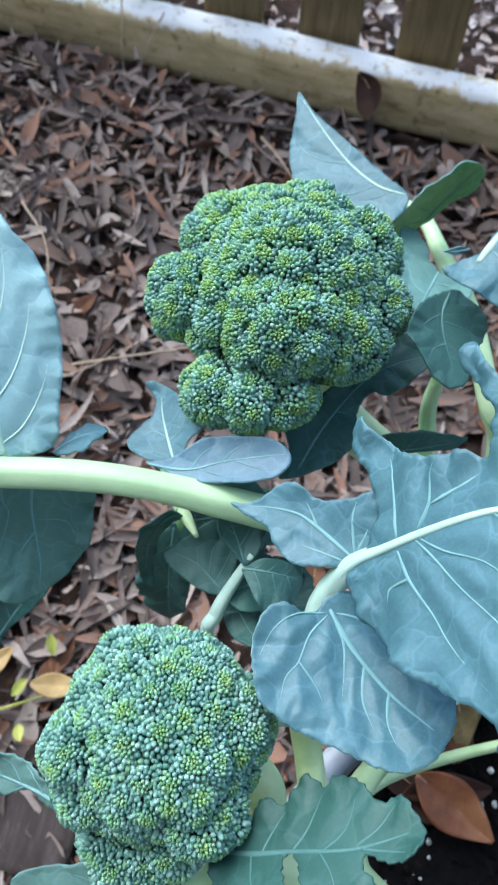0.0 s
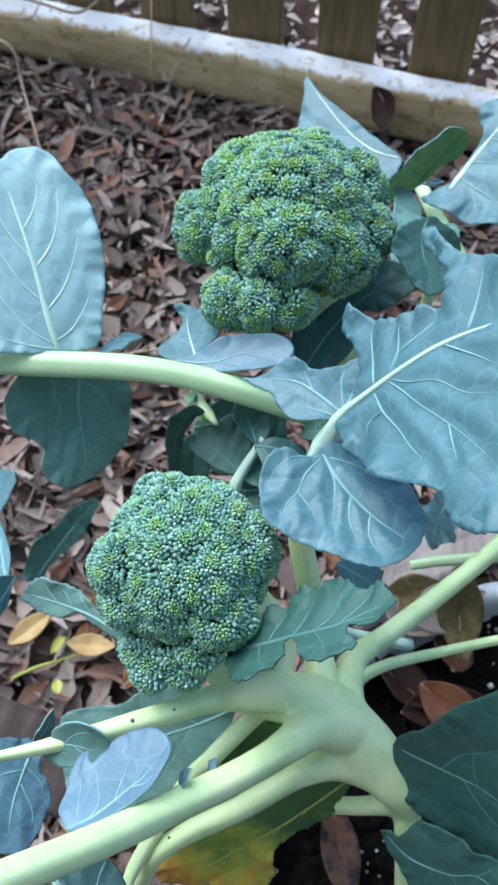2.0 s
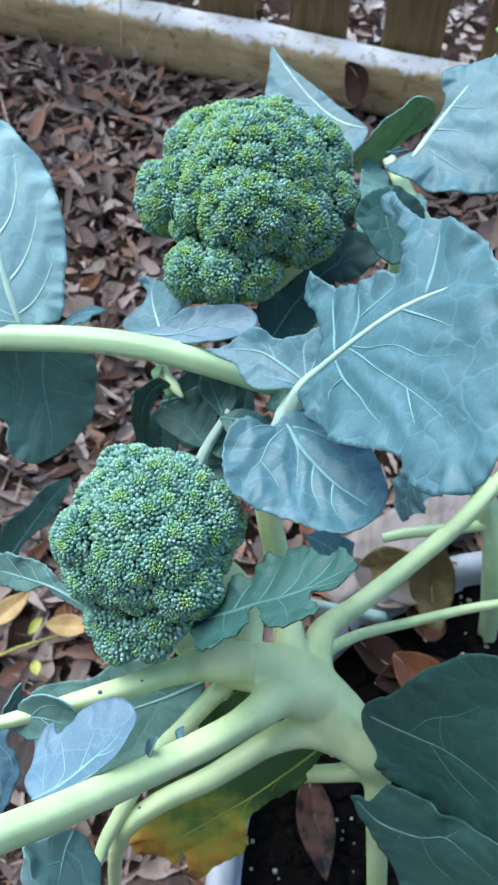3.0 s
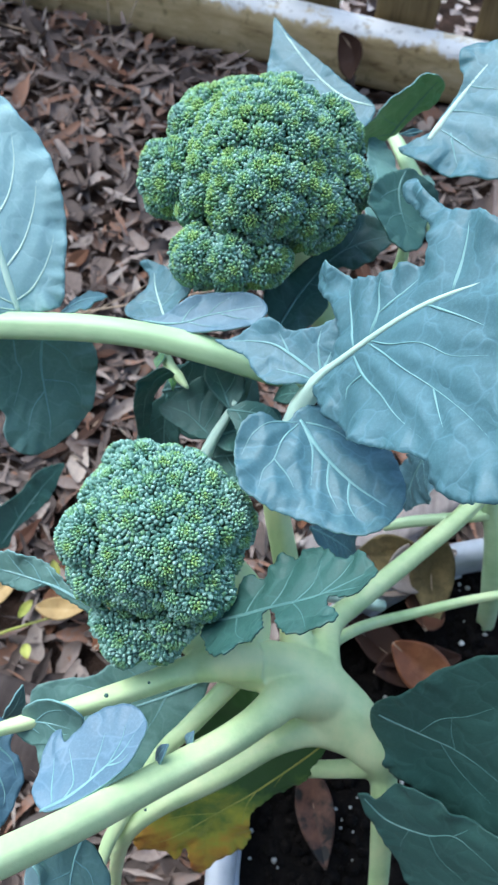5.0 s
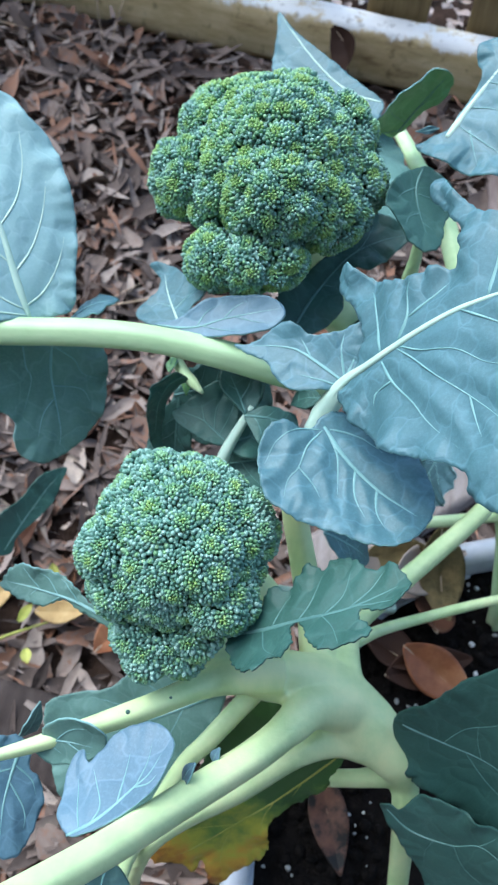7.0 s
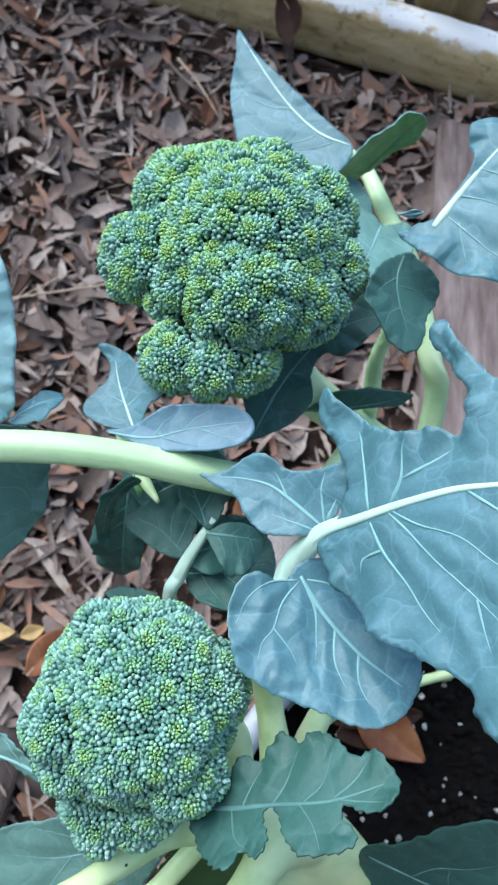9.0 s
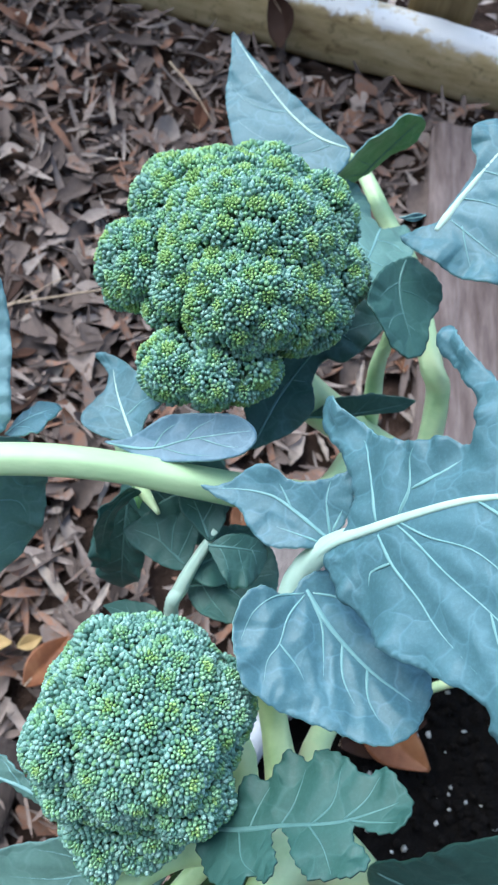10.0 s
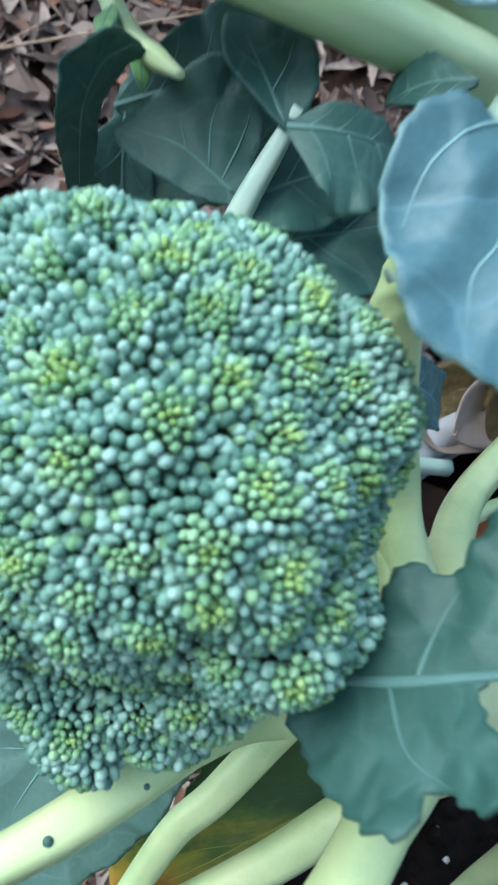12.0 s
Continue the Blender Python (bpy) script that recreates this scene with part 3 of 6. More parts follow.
def build_timber():
    """A rounded landscape timber, its edges worn, along the foot of the fence."""
    bm = bmesh.new()
    rings, sides = [], 28
    for i in range(121):
        x = -1.0 + i / 60
        ring = []
        for j in range(sides):
            a = 2 * math.pi * j / sides
            c, s = math.cos(a), math.sin(a)
            y = -0.030 + math.copysign(abs(c) ** 0.4, c) * 0.027
            z = 0.040 + math.copysign(abs(s) ** 0.4, s) * 0.044
            d = 0.0035 * noise.noise(Vector((x * 6, y * 25, z * 25))) + 0.0015 * noise.noise(Vector((x * 30, y * 80, z * 80)))
            ring.append(bm.verts.new((x, y + c * d, z + s * d - 0.002)))
        rings.append(ring)
    for a, b in zip(rings, rings[1:]):
        for j in range(sides):
            bm.faces.new((a[j], b[j], b[(j + 1) % sides], a[(j + 1) % sides]))
    bm.faces.new(rings[0])
    bm.faces.new(rings[-1][::-1])
    bmesh.ops.transform(bm, matrix=FENCE, verts=bm.verts)
    tagged(part("landscape_timber", bm, TIMBER), "weathered grey-white landscape timber along the fence foot", "timber")


build_timber()


def plank(name, m, length, width, thick, label, seed, mat):
    bm = bmesh.new()
    nx, ny = 12, 40
    rnd = Vector((seed * 3.7, seed * 1.3, 0))
    top = [[bm.verts.new(((i / nx - 0.5) * width, (j / ny - 0.5) * length,
                          thick + 0.0035 * noise.noise(Vector((i * 1.7, j * 0.12, 0)) + rnd) - (0.004 if i in (0, nx) else 0))) for i in range(nx + 1)] for j in range(ny + 1)]
    for j in range(ny):
        for i in range(nx):
            bm.faces.new((top[j][i], top[j][i + 1], top[j + 1][i + 1], top[j + 1][i]))
    edge = [e for e in bm.edges if e.is_boundary]
    low = bmesh.ops.extrude_edge_only(bm, edges=edge)
    for v in low["geom"]:
        if isinstance(v, bmesh.types.BMVert):
            v.co.z = -0.01
    bmesh.ops.transform(bm, matrix=m, verts=bm.verts)
    return tagged(part(name, bm, mat), label, "board")


plank("wooden_board", pose(0.405, 0.69, 0.012, 0, 0, -3), 0.52, 0.15, 0.026, "weathered pinkish grey board lying on the mulch", 1, BOARD)
plank("wooden_board", pose(0.240, 0.365, 0.012, 4, 0, -50), 0.20, 0.055, 0.024, "bleached pinkish grey board lying beside the pot", 3, PALE_BOARD)
plank("wooden_board", pose(-0.125, 0.115, 0.006, 0, 0, 82), 0.22, 0.075, 0.02, "dark weathered board lying on the mulch", 2, DARK_BOARD)


# ---- pot ----
POT_AT = (0.315, 0.041, 0.0)


def lathe(name, rings, mat, parent, label="", sides=64):
    bm = bmesh.new()
    made = [[bm.verts.new((POT_AT[0] + r * math.cos(a), POT_AT[1] + r * math.sin(a), z)) for a in (2 * math.pi * j / sides for j in range(sides))] for r, z in rings]
    for a, b in zip(made, made[1:]):
        for j in range(sides):
            bm.faces.new((a[j], a[(j + 1) % sides], b[(j + 1) % sides], b[j]))
    return part(name, bm, mat, parent, label)


pot = thing("plant_pot", POT_AT, "round white plastic plant pot filled with dark potting soil", "plant pot")
lathe("pot_wall", [(0.0, 0.0), (0.155, 0.0), (0.159, 0.004), (0.189, 0.265), (0.184, 0.265), (0.155, 0.012), (0.0, 0.012)], POT, pot)
lathe("pot_rim", [(0.1885, 0.2633), (0.1984, 0.2652), (0.2013, 0.2708), (0.2013, 0.2841), (0.1984, 0.2888), (0.1909, 0.2888), (0.1866, 0.2841), (0.1857, 0.2633)], POT, pot, "rolled white rim")


def soil_height(x, y):
    return 0.2633 + 0.006 * noise.noise(Vector((x * 22, y * 22, 0))) + 0.003 * noise.noise(Vector((x * 90, y * 90, 5)))


def build_soil():
    verts, faces, rings, sides = [(POT_AT[0], POT_AT[1], soil_height(*POT_AT[:2]))], [], 60, 130
    for i in range(1, rings + 1):
        r = 0.1858 * i / rings
        for j in range(sides):
            a = 2 * math.pi * j / sides
            x, y = POT_AT[0] + r * math.cos(a), POT_AT[1] + r * math.sin(a)
            verts.append((x, y, soil_height(x, y) + 0.0022 * noise.noise(Vector((x * 300, y * 300, 9)))))
    for j in range(sides):
        faces.append((0, 1 + j, 1 + (j + 1) % sides))
    for i in range(rings - 1):
        for j in range(sides):
            a, b = 1 + i * sides + j, 1 + i * sides + (j + 1) % sides
            faces.append((a, a + sides, b + sides, b))
    tagged(data_part("potting_soil", verts, faces, SOIL), "moist black potting soil in the pot", "soil", kind="stuff")
    rnd = random.Random(5)
    pv, pf, dv, df = [], [], [], []
    for k in range(3400):
        r, a = 0.181 * math.sqrt(rnd.random()), rnd.uniform(0, 6.28)
        x, y = POT_AT[0] + r * math.cos(a), POT_AT[1] + r * math.sin(a)
        white = k < 480
        s = rnd.uniform(0.0006, 0.0020) if white else rnd.uniform(0.001, 0.004)
        bm = bmesh.new()
        bmesh.ops.create_icosphere(bm, subdivisions=1, radius=s)
        z = soil_height(x, y) + s * 0.3
        vv, ff = (pv, pf) if white else (dv, df)
        k0 = len(vv)
        sq = (rnd.uniform(0.7, 1.3), rnd.uniform(0.7, 1.3), rnd.uniform(0.6, 1.0))
        for v in bm.verts:
            vv.append((x + v.co.x * sq[0] * rnd.uniform(0.8, 1.2), y + v.co.y * sq[1] * rnd.uniform(0.8, 1.2), z + v.co.z * sq[2]))
        ff += [tuple(v.index + k0 for v in f.verts) for f in bm.faces]
        bm.free()
    tagged(data_part("perlite", pv, pf, PERLITE), "white perlite grains scattered in the potting soil", "perlite", kind="stuff")
    tagged(data_part("soil_crumbs", dv, df, SOIL), "dark crumbs of potting soil", "soil", kind="stuff")


build_soil()


# ---- broccoli heads ----
def bud_shape(sides=6, rings=5):
    verts = [(0, 0, 1.0)]
    for i in range(1, rings):
        a = math.pi * i / rings
        verts += [(math.sin(a) * math.cos(2 * math.pi * j / sides), math.sin(a) * math.sin(2 * math.pi * j / sides), math.cos(a)) for j in range(sides)]
    verts.append((0, 0, -1.0))
    faces = [(0, 1 + j, 1 + (j + 1) % sides) for j in range(sides)]
    for i in range(rings - 2):
        faces += [(1 + i * sides + j, 1 + (i + 1) * sides + j, 1 + (i + 1) * sides + (j + 1) % sides, 1 + i * sides + (j + 1) % sides) for j in range(sides)]
    k = 1 + (rings - 2) * sides
    faces += [(k + j, len(verts) - 1, k + (j + 1) % sides) for j in range(sides)]
    return np.array(verts), faces


BUD_VERTS, BUD_FACES = bud_shape()


def surface_points(lumps, gap, rnd, inset, floor=-0.8):
    """Evenly strewn points on the outside of a heap of lumps, with their normals."""
    cent = np.array([o[:3] for o in lumps])
    rad = np.array([o[3] for o in lumps])
    cand = []
    for i, (x, y, z, r) in enumerate(lumps):
        n = max(6, int(4 * math.pi * r * r / (gap * gap) * 9))
        k = np.arange(n) + 0.5
        h = 1 - 2 * k / n
        a = k * 2.39996 + i
        d = np.stack([np.sqrt(1 - h * h) * np.cos(a), np.sqrt(1 - h * h) * np.sin(a), h], 1)
        p = np.array((x, y, z)) + d * r
        dist = np.linalg.norm(p[:, None] - cent[None], axis=2) - rad[None] + inset
        dist[:, i] = 1.0
        ok = (dist.min(1) > 0) & (d[:, 2] > floor)
        cand += list(zip(p[ok], d[ok]))
    rnd.shuffle(cand)
    cells, kept = {}, []
    for p, d in cand:
        key = tuple(int(c // gap) for c in p)
        near = (q for dx in (-1, 0, 1) for dy in (-1, 0, 1) for dz in (-1, 0, 1) for q in cells.get((key[0] + dx, key[1] + dy, key[2] + dz), ()))
        if all(((p - q) ** 2).sum() > gap * gap for q in near):
            cells.setdefault(key, []).append(p)
            kept.append((Vector(p), Vector(d)))
    return kept


def head(plant, lumps, seed, spacing, ripeness, label, florets=0.0):
    """A broccoli head: rosettes of buds over a heap of round lumps (x, y, z, radius), the buds small and yellow-green in the middle of
    each rosette, large and blue-grey at its rim. florets: how far smaller knobs (m) stand out of the lumps."""
    rnd = random.Random(seed)
    bm = bmesh.new()
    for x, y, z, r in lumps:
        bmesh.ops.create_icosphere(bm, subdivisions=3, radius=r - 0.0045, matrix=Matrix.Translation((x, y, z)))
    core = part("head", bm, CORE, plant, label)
    heap = [(x, y, z, r + 0.0002 - florets * 0.5) for x, y, z, r in lumps]
    if florets:
        for p, d in surface_points(list(heap), 0.0125, rnd, 0.001):
            r = rnd.uniform(0.0066, 0.0088)
            heap.append((*(p - d * (r - florets * rnd.uniform(0.5, 1.2))), r))
    kept = surface_points(heap, spacing, rnd, 0.0006)
    centres = np.array([tuple(p) for p, d in kept])
    buds = []
    for i, (p, d) in enumerate(kept):
        n = (d + Vector((rnd.gauss(0, 0.08), rnd.gauss(0, 0.08), rnd.gauss(0, 0.08)))).normalized()
        t = n.orthogonal().normalized()
        s = n.cross(t)
        c = p + n * rnd.uniform(-0.0004, 0.0009)
        ripe = rnd.uniform(*ripeness)
        turn = rnd.uniform(0, 6.28)
        grow = rnd.uniform(0.9, 1.12)
        near = np.argsort(((centres - centres[i]) ** 2).sum(1))[:9]
        r, k = 0.00022, 0
        while r < spacing * 1.15:
            f = r / (spacing * 0.6)
            size = (0.00034 + 0.00044 * min(1.0, f) ** 0.9) * grow
            a = turn + k * 2.39996
            out = t * math.cos(a) + s * math.sin(a)
            q = c + out * r - n * (r * r / 0.0095) + n * rnd.uniform(-0.0003, 0.0003) + t * rnd.gauss(0, 0.0001) + s * rnd.gauss(0, 0.0001)
            nn = (n + out * (r / 0.0075) + Vector((rnd.gauss(0, 0.2), rnd.gauss(0, 0.2), rnd.gauss(0, 0.2)))).normalized()
            flat = np.array(tuple(c + out * r))
            if near[((centres[near] - flat) ** 2).sum(1).argmin()] == i:
                tone = 2 if f < 0.37 - ripe + rnd.uniform(-0.09, 0.09) else 1 if f < 0.84 - ripe + rnd.uniform(-0.2, 0.2) else 0
                buds.append((q, nn, size * rnd.uniform(0.86, 1.16), tone))
            r += size * size / (1.9 * r)
            k += 1
    for p, d in surface_points(heap, 0.00145, rnd, 0.0008):
        d = (d + Vector((rnd.gauss(0, 0.25), rnd.gauss(0, 0.25), rnd.gauss(0, 0.25)))).normalized()
        buds.append((p - d * rnd.uniform(0.0014, 0.0022), d, rnd.uniform(0.0007, 0.00095), 0 if rnd.random() < 0.7 else 1))
    nearest = sorted(range(len(buds)), key=lambda i: -(buds[i][0].z - 0.45 * buds[i][0].y))
    alone = set(nearest[::max(1, len(buds) // 3 // 300)][:300])
    verts, faces, slots = [], [], []
    for i, (q, nn, size, tone) in enumerate(buds):
        if i in alone:
            continue
        m = np.array(nn.to_track_quat("Z", "Y").to_matrix())
        k = len(verts) * len(BUD_VERTS)
        verts.append((BUD_VERTS * (size, size, size * 1.42)) @ m.T + np.array(q))
        faces += [tuple(j + k for j in f) for f in BUD_FACES]
        slots += [tone] * len(BUD_FACES)
    tagged(data_part("bud_mass", np.concatenate(verts), faces, [BUD, BUD_MID, BUD_YOUNG], core, "tight green flower buds", slots), kind="stuff")
    shared = []
    for mt in ONES:
        me = bpy.data.meshes.new("bud")
        me.from_pydata(BUD_VERTS.tolist(), [], BUD_FACES)
        me.materials.append(mt)
        me.polygons.foreach_set("use_smooth", [True] * len(me.polygons))
        shared.append(me)
    for i in sorted(alone):
        q, nn, size, tone = buds[i]
        ob = new("bud", shared[tone])
        ob.parent = core
        ob.matrix_basis = Matrix.LocRotScale(q - plant.location, nn.to_track_quat("Z", "Y"), (size, size, size * 1.42))
    return core


# ---- the two broccoli plants ----
front = thing("broccoli_plant", (0.2062, 0.0113, 0.2633), "broccoli plant with blue-green leaves and pale stalks in a white pot", "broccoli")
rear = thing("broccoli_plant", (0.2289, 0.1616, 0.2633), "broccoli plant with a broad green head and pale stalks", "broccoli")
branching(front, [(0.2120, -0.0123, 0.2191), (0.1971, 0.0287, 0.3172), (0.1869, 0.0530, 0.3780), (0.1828, 0.0674, 0.3967), (0.1754, 0.0752, 0.4090), (0.1621, 0.0828, 0.4184), (0.1464, 0.0901, 0.4302), (0.1316, 0.0909, 0.4406), (0.1171, 0.0905, 0.4434), (0.0989, 0.0978, 0.4499)],
          [4.5, 4.8, 5.0, 5.9, 10.1, 12.5, 12.5, 10.1, 8.9, 8.9],
          [([(0.1525, 0.0870, 0.4289), (0.1394, 0.0819, 0.4424), (0.1316, 0.0722, 0.4508), (0.1197, 0.0587, 0.4656)], [10.5, 8.4, 6.5, 4.0]),
           ([(0.1671, 0.0765, 0.4129), (0.1517, 0.0757, 0.4195), (0.1360, 0.0675, 0.4215), (0.1171, 0.0531, 0.4170)], [8.1, 6.9, 5.2, 3.5]),
           ([(0.1257, 0.0907, 0.4484), (0.1114, 0.0863, 0.4528), (0.1001, 0.0811, 0.4543), (0.0780, 0.0655, 0.4677)], [8.1, 6.9, 5.1, 3.1]),
           ([(0.1516, 0.0912, 0.4292), (0.1507, 0.1048, 0.4247), (0.1544, 0.1219, 0.4096), (0.1688, 0.1436, 0.3855)], [8.9, 7.2, 5.7, 4.0]),
           ([(0.1420, 0.0915, 0.4322), (0.1395, 0.1059, 0.4310), (0.1345, 0.1255, 0.4320), (0.1285, 0.1392, 0.4465)], [8.9, 6.9, 5.2, 3.7]),
           ([(0.1806, 0.0711, 0.4026), (0.1710, 0.0682, 0.3895), (0.1544, 0.0677, 0.3686)], [6.5, 4.2, 3.2])], "thick pale green main stalk with swollen joints")
stalk(front, [(0.1257, 0.0907, 0.4484), (0.1114, 0.0863, 0.4528), (0.1001, 0.0811, 0.4543), (0.0780, 0.0655, 0.4677), (0.0517, 0.0510, 0.4740), (0.0355, 0.0421, 0.4823)], [4.3, 4.5, 4.5, 3.8, 2.4, 1.2], mat=STEM_WARM)
stalk(front, [(0.1525, 0.0870, 0.4289), (0.1394, 0.0819, 0.4424), (0.1316, 0.0722, 0.4508), (0.1197, 0.0587, 0.4656), (0.1015, 0.0421, 0.4829), (0.0846, 0.0256, 0.5070), (0.0644, 0.0084, 0.5326), (0.0454, -0.0081, 0.5605), (0.0255, -0.0248, 0.5851)], [6.0, 6.0, 5.7, 5.2, 5.0, 4.7, 4.5, 4.3, 4.1], mat=STEM_WARM)
stalk(front, [(0.1671, 0.0765, 0.4129), (0.1517, 0.0757, 0.4195), (0.1360, 0.0675, 0.4215), (0.1171, 0.0531, 0.4170), (0.0972, 0.0404, 0.4117), (0.0857, 0.0300, 0.4005), (0.0790, 0.0179, 0.3609), (0.0752, 0.0011, 0.2985)], [4.4, 4.8, 4.9, 4.5, 4.0, 3.7, 2.9, 1.7], mat=STEM_WARM)
stalk(front, [(0.1204, 0.0879, 0.4374), (0.1150, 0.0813, 0.4350), (0.1035, 0.0666, 0.4297), (0.0945, 0.0559, 0.4228), (0.0813, 0.0285, 0.4070), (0.0783, 0.0173, 0.4011)], [4.0, 3.8, 3.5, 3.2, 2.8, 2.2], mat=STEM_WARM)
stalk(front, [(0.1507, 0.1048, 0.4247), (0.1544, 0.1219, 0.4096), (0.1688, 0.1436, 0.3855), (0.1925, 0.1709, 0.3789), (0.2170, 0.1983, 0.3809), (0.2415, 0.2308, 0.3853), (0.2594, 0.2423, 0.4149)], [6.1, 5.2, 4.9, 4.7, 4.5, 4.3, 3.5], mat=STEM_WARM)
stalk(front, [(0.1629, 0.0837, 0.3924), (0.1557, 0.1147, 0.3790), (0.1693, 0.1347, 0.3631), (0.1991, 0.1522, 0.3503), (0.2397, 0.1685, 0.3509), (0.2759, 0.1783, 0.3485)], [3.4, 2.9, 2.8, 2.6, 2.4, 2.1], mat=STEM_WARM)
stalk(front, [(0.1806, 0.0711, 0.4026), (0.1710, 0.0682, 0.3895), (0.1544, 0.0677, 0.3686), (0.1378, 0.0681, 0.3438), (0.1205, 0.0674, 0.3237)], [3.9, 3.8, 3.6, 3.4, 2.6], mat=STEM_WARM)
stalk(front, [(0.1395, 0.1059, 0.4310), (0.1327, 0.1295, 0.4377), (0.1240, 0.1444, 0.4649), (0.1216, 0.1512, 0.4839), (0.1251, 0.1516, 0.5035)], [5.0, 5.2, 4.9, 4.5, 4.4], mat=STEM_WARM)
stalk(front, [(0.1216, 0.1512, 0.4839), (0.1251, 0.1516, 0.5035), (0.1261, 0.1574, 0.5115), (0.1282, 0.1611, 0.5177), (0.1330, 0.1641, 0.5275), (0.1403, 0.1651, 0.5395), (0.1484, 0.1656, 0.5520)], [4.5, 4.3, 4.0, 3.7, 3.3, 2.6, 1.9], label="thick pale stalk of the large leaf", mat=VEIN)
stalk(front, [(0.1222, 0.0922, 0.4415), (0.1213, 0.1095, 0.4465), (0.1132, 0.1160, 0.4601), (0.0990, 0.1163, 0.4754)], [6.4, 6.4, 6.9, 8.2], label="pale stalk under a broccoli head", mat=STEM_WARM)
stalk(front, [(0.0860, 0.0965, 0.4760), (0.0917, 0.0978, 0.4654), (0.1064, 0.1013, 0.4384)], [2.0, 2.4, 2.9], mat=STEM_WARM)
stalk(rear, [(0.2638, 0.1818, 0.2532), (0.2522, 0.1935, 0.3121), (0.2381, 0.2190, 0.3579), (0.2087, 0.2547, 0.3855), (0.1676, 0.2586, 0.4169), (0.1275, 0.2590, 0.4557), (0.1056, 0.2620, 0.4892)], [5.5, 6.0, 6.4, 7.4, 8.6, 9.6, 10.5], "trunk", "thick pale green main stalk")
stalk(rear, [(-0.0444, 0.1662, 0.5160), (-0.0127, 0.1760, 0.5107), (0.0113, 0.1809, 0.5085), (0.0432, 0.1870, 0.5062), (0.0678, 0.1893, 0.5036), (0.0923, 0.1905, 0.4978), (0.1157, 0.1949, 0.4859), (0.1426, 0.2071, 0.4650), (0.1662, 0.2537, 0.4137)],
      [4.6, 4.8, 5.1, 5.2, 5.0, 5.5, 6.0, 6.4, 6.4], label="long pale leaf stalk reaching sideways")
stalk(rear, [(0.1462, 0.4110, 0.4430), (0.1568, 0.4063, 0.4383), (0.1693, 0.3757, 0.4389), (0.1817, 0.3389, 0.4436), (0.1967, 0.3013, 0.4268), (0.2090, 0.2930, 0.4011), (0.2145, 0.2555, 0.3343)], [2.4, 3.8, 4.7, 5.1, 5.6, 6.0, 6.6])
stalk(rear, [(0.1873, 0.3178, 0.5675), (0.2107, 0.3324, 0.5807), (0.3046, 0.3414, 0.4370), (0.2599, 0.2013, 0.2926)], [2.3, 3.4, 4.3, 5.2])
stalk(rear, [(0.1629, 0.2791, 0.4842), (0.1630, 0.2758, 0.4717), (0.1625, 0.2711, 0.4573), (0.1670, 0.2681, 0.4333), (0.1756, 0.2669, 0.3844)], [2.2, 2.8, 3.4, 4.1, 4.5])
stalk(rear, [(0.1020, 0.1811, 0.4812), (0.0982, 0.1745, 0.4756), (0.0951, 0.1687, 0.4713), (0.0928, 0.1634, 0.4663), (0.0910, 0.1567, 0.4550), (0.1022, 0.1467, 0.3854), (0.1481, 0.1680, 0.3134), (0.1937, 0.1757, 0.2897)], [1.3, 1.9, 2.2, 2.5, 2.6, 2.8, 3.0, 3.5], mat=VEIN)
stalk(rear, [(0.0592, 0.2205, 0.4687), (0.0687, 0.2044, 0.4670), (0.0760, 0.1933, 0.4738), (0.0817, 0.1844, 0.4809)], [1.8, 2.5, 2.2, 0.8], "side_shoot", "small pale side shoot")
leaf(rear, (0.0660, 0.2080, 0.4690), (0.0655, 0.1985, 0.4705), (-0.35, -0.5, 0.8), [0.3, 1.6, 2.4, 2.6, 2.0, 1.1, 0.2], [0.3, 1.4, 2.2, 2.4, 1.9, 1.0, 0.2], rib=.3, veins=0, wave=.8, bend=1, quilt=.2, green=True, label="tiny leaflet on a side shoot")
leaf(rear, (0.0715, 0.2000, 0.4710), (0.0740, 0.1895, 0.4690), (0.3, -0.4, 0.85), [0.3, 1.3, 2.0, 2.1, 1.7, 0.9, 0.2], [0.3, 1.3, 1.9, 2.0, 1.6, 0.9, 0.2], rib=.3, veins=0, wave=.8, bend=1, quilt=.2, green=True, label="tiny leaflet on a side shoot")
stalk(rear, [(0.1855, 0.2108, 0.3250), (0.1999, 0.2124, 0.3338), (0.2169, 0.2126, 0.3433), (0.2383, 0.2134, 0.3552)], [2.8, 3.3, 3.4, 3.2])
head(front, [(0.0869, 0.1170, 0.4935, 0.0292), (0.0679, 0.1065, 0.5033, 0.0121), (0.0843, 0.0877, 0.4789, 0.0101), (0.0814, 0.0838, 0.4781, 0.0090), (0.0924, 0.0854, 0.4781, 0.0083), (0.0770, 0.0881, 0.4806, 0.0088), (0.0949, 0.0916, 0.4845, 0.0099), (0.1019, 0.0988, 0.4975, 0.0126), (0.0712, 0.0993, 0.4958, 0.0112), (0.0780, 0.1281, 0.5046, 0.0144), (0.1035, 0.1210, 0.4999, 0.0148), (0.0952, 0.1070, 0.5058, 0.0148)], 4, 0.0066, (0.02, 0.38),
     "tight blue-green broccoli head with rosettes of buds")
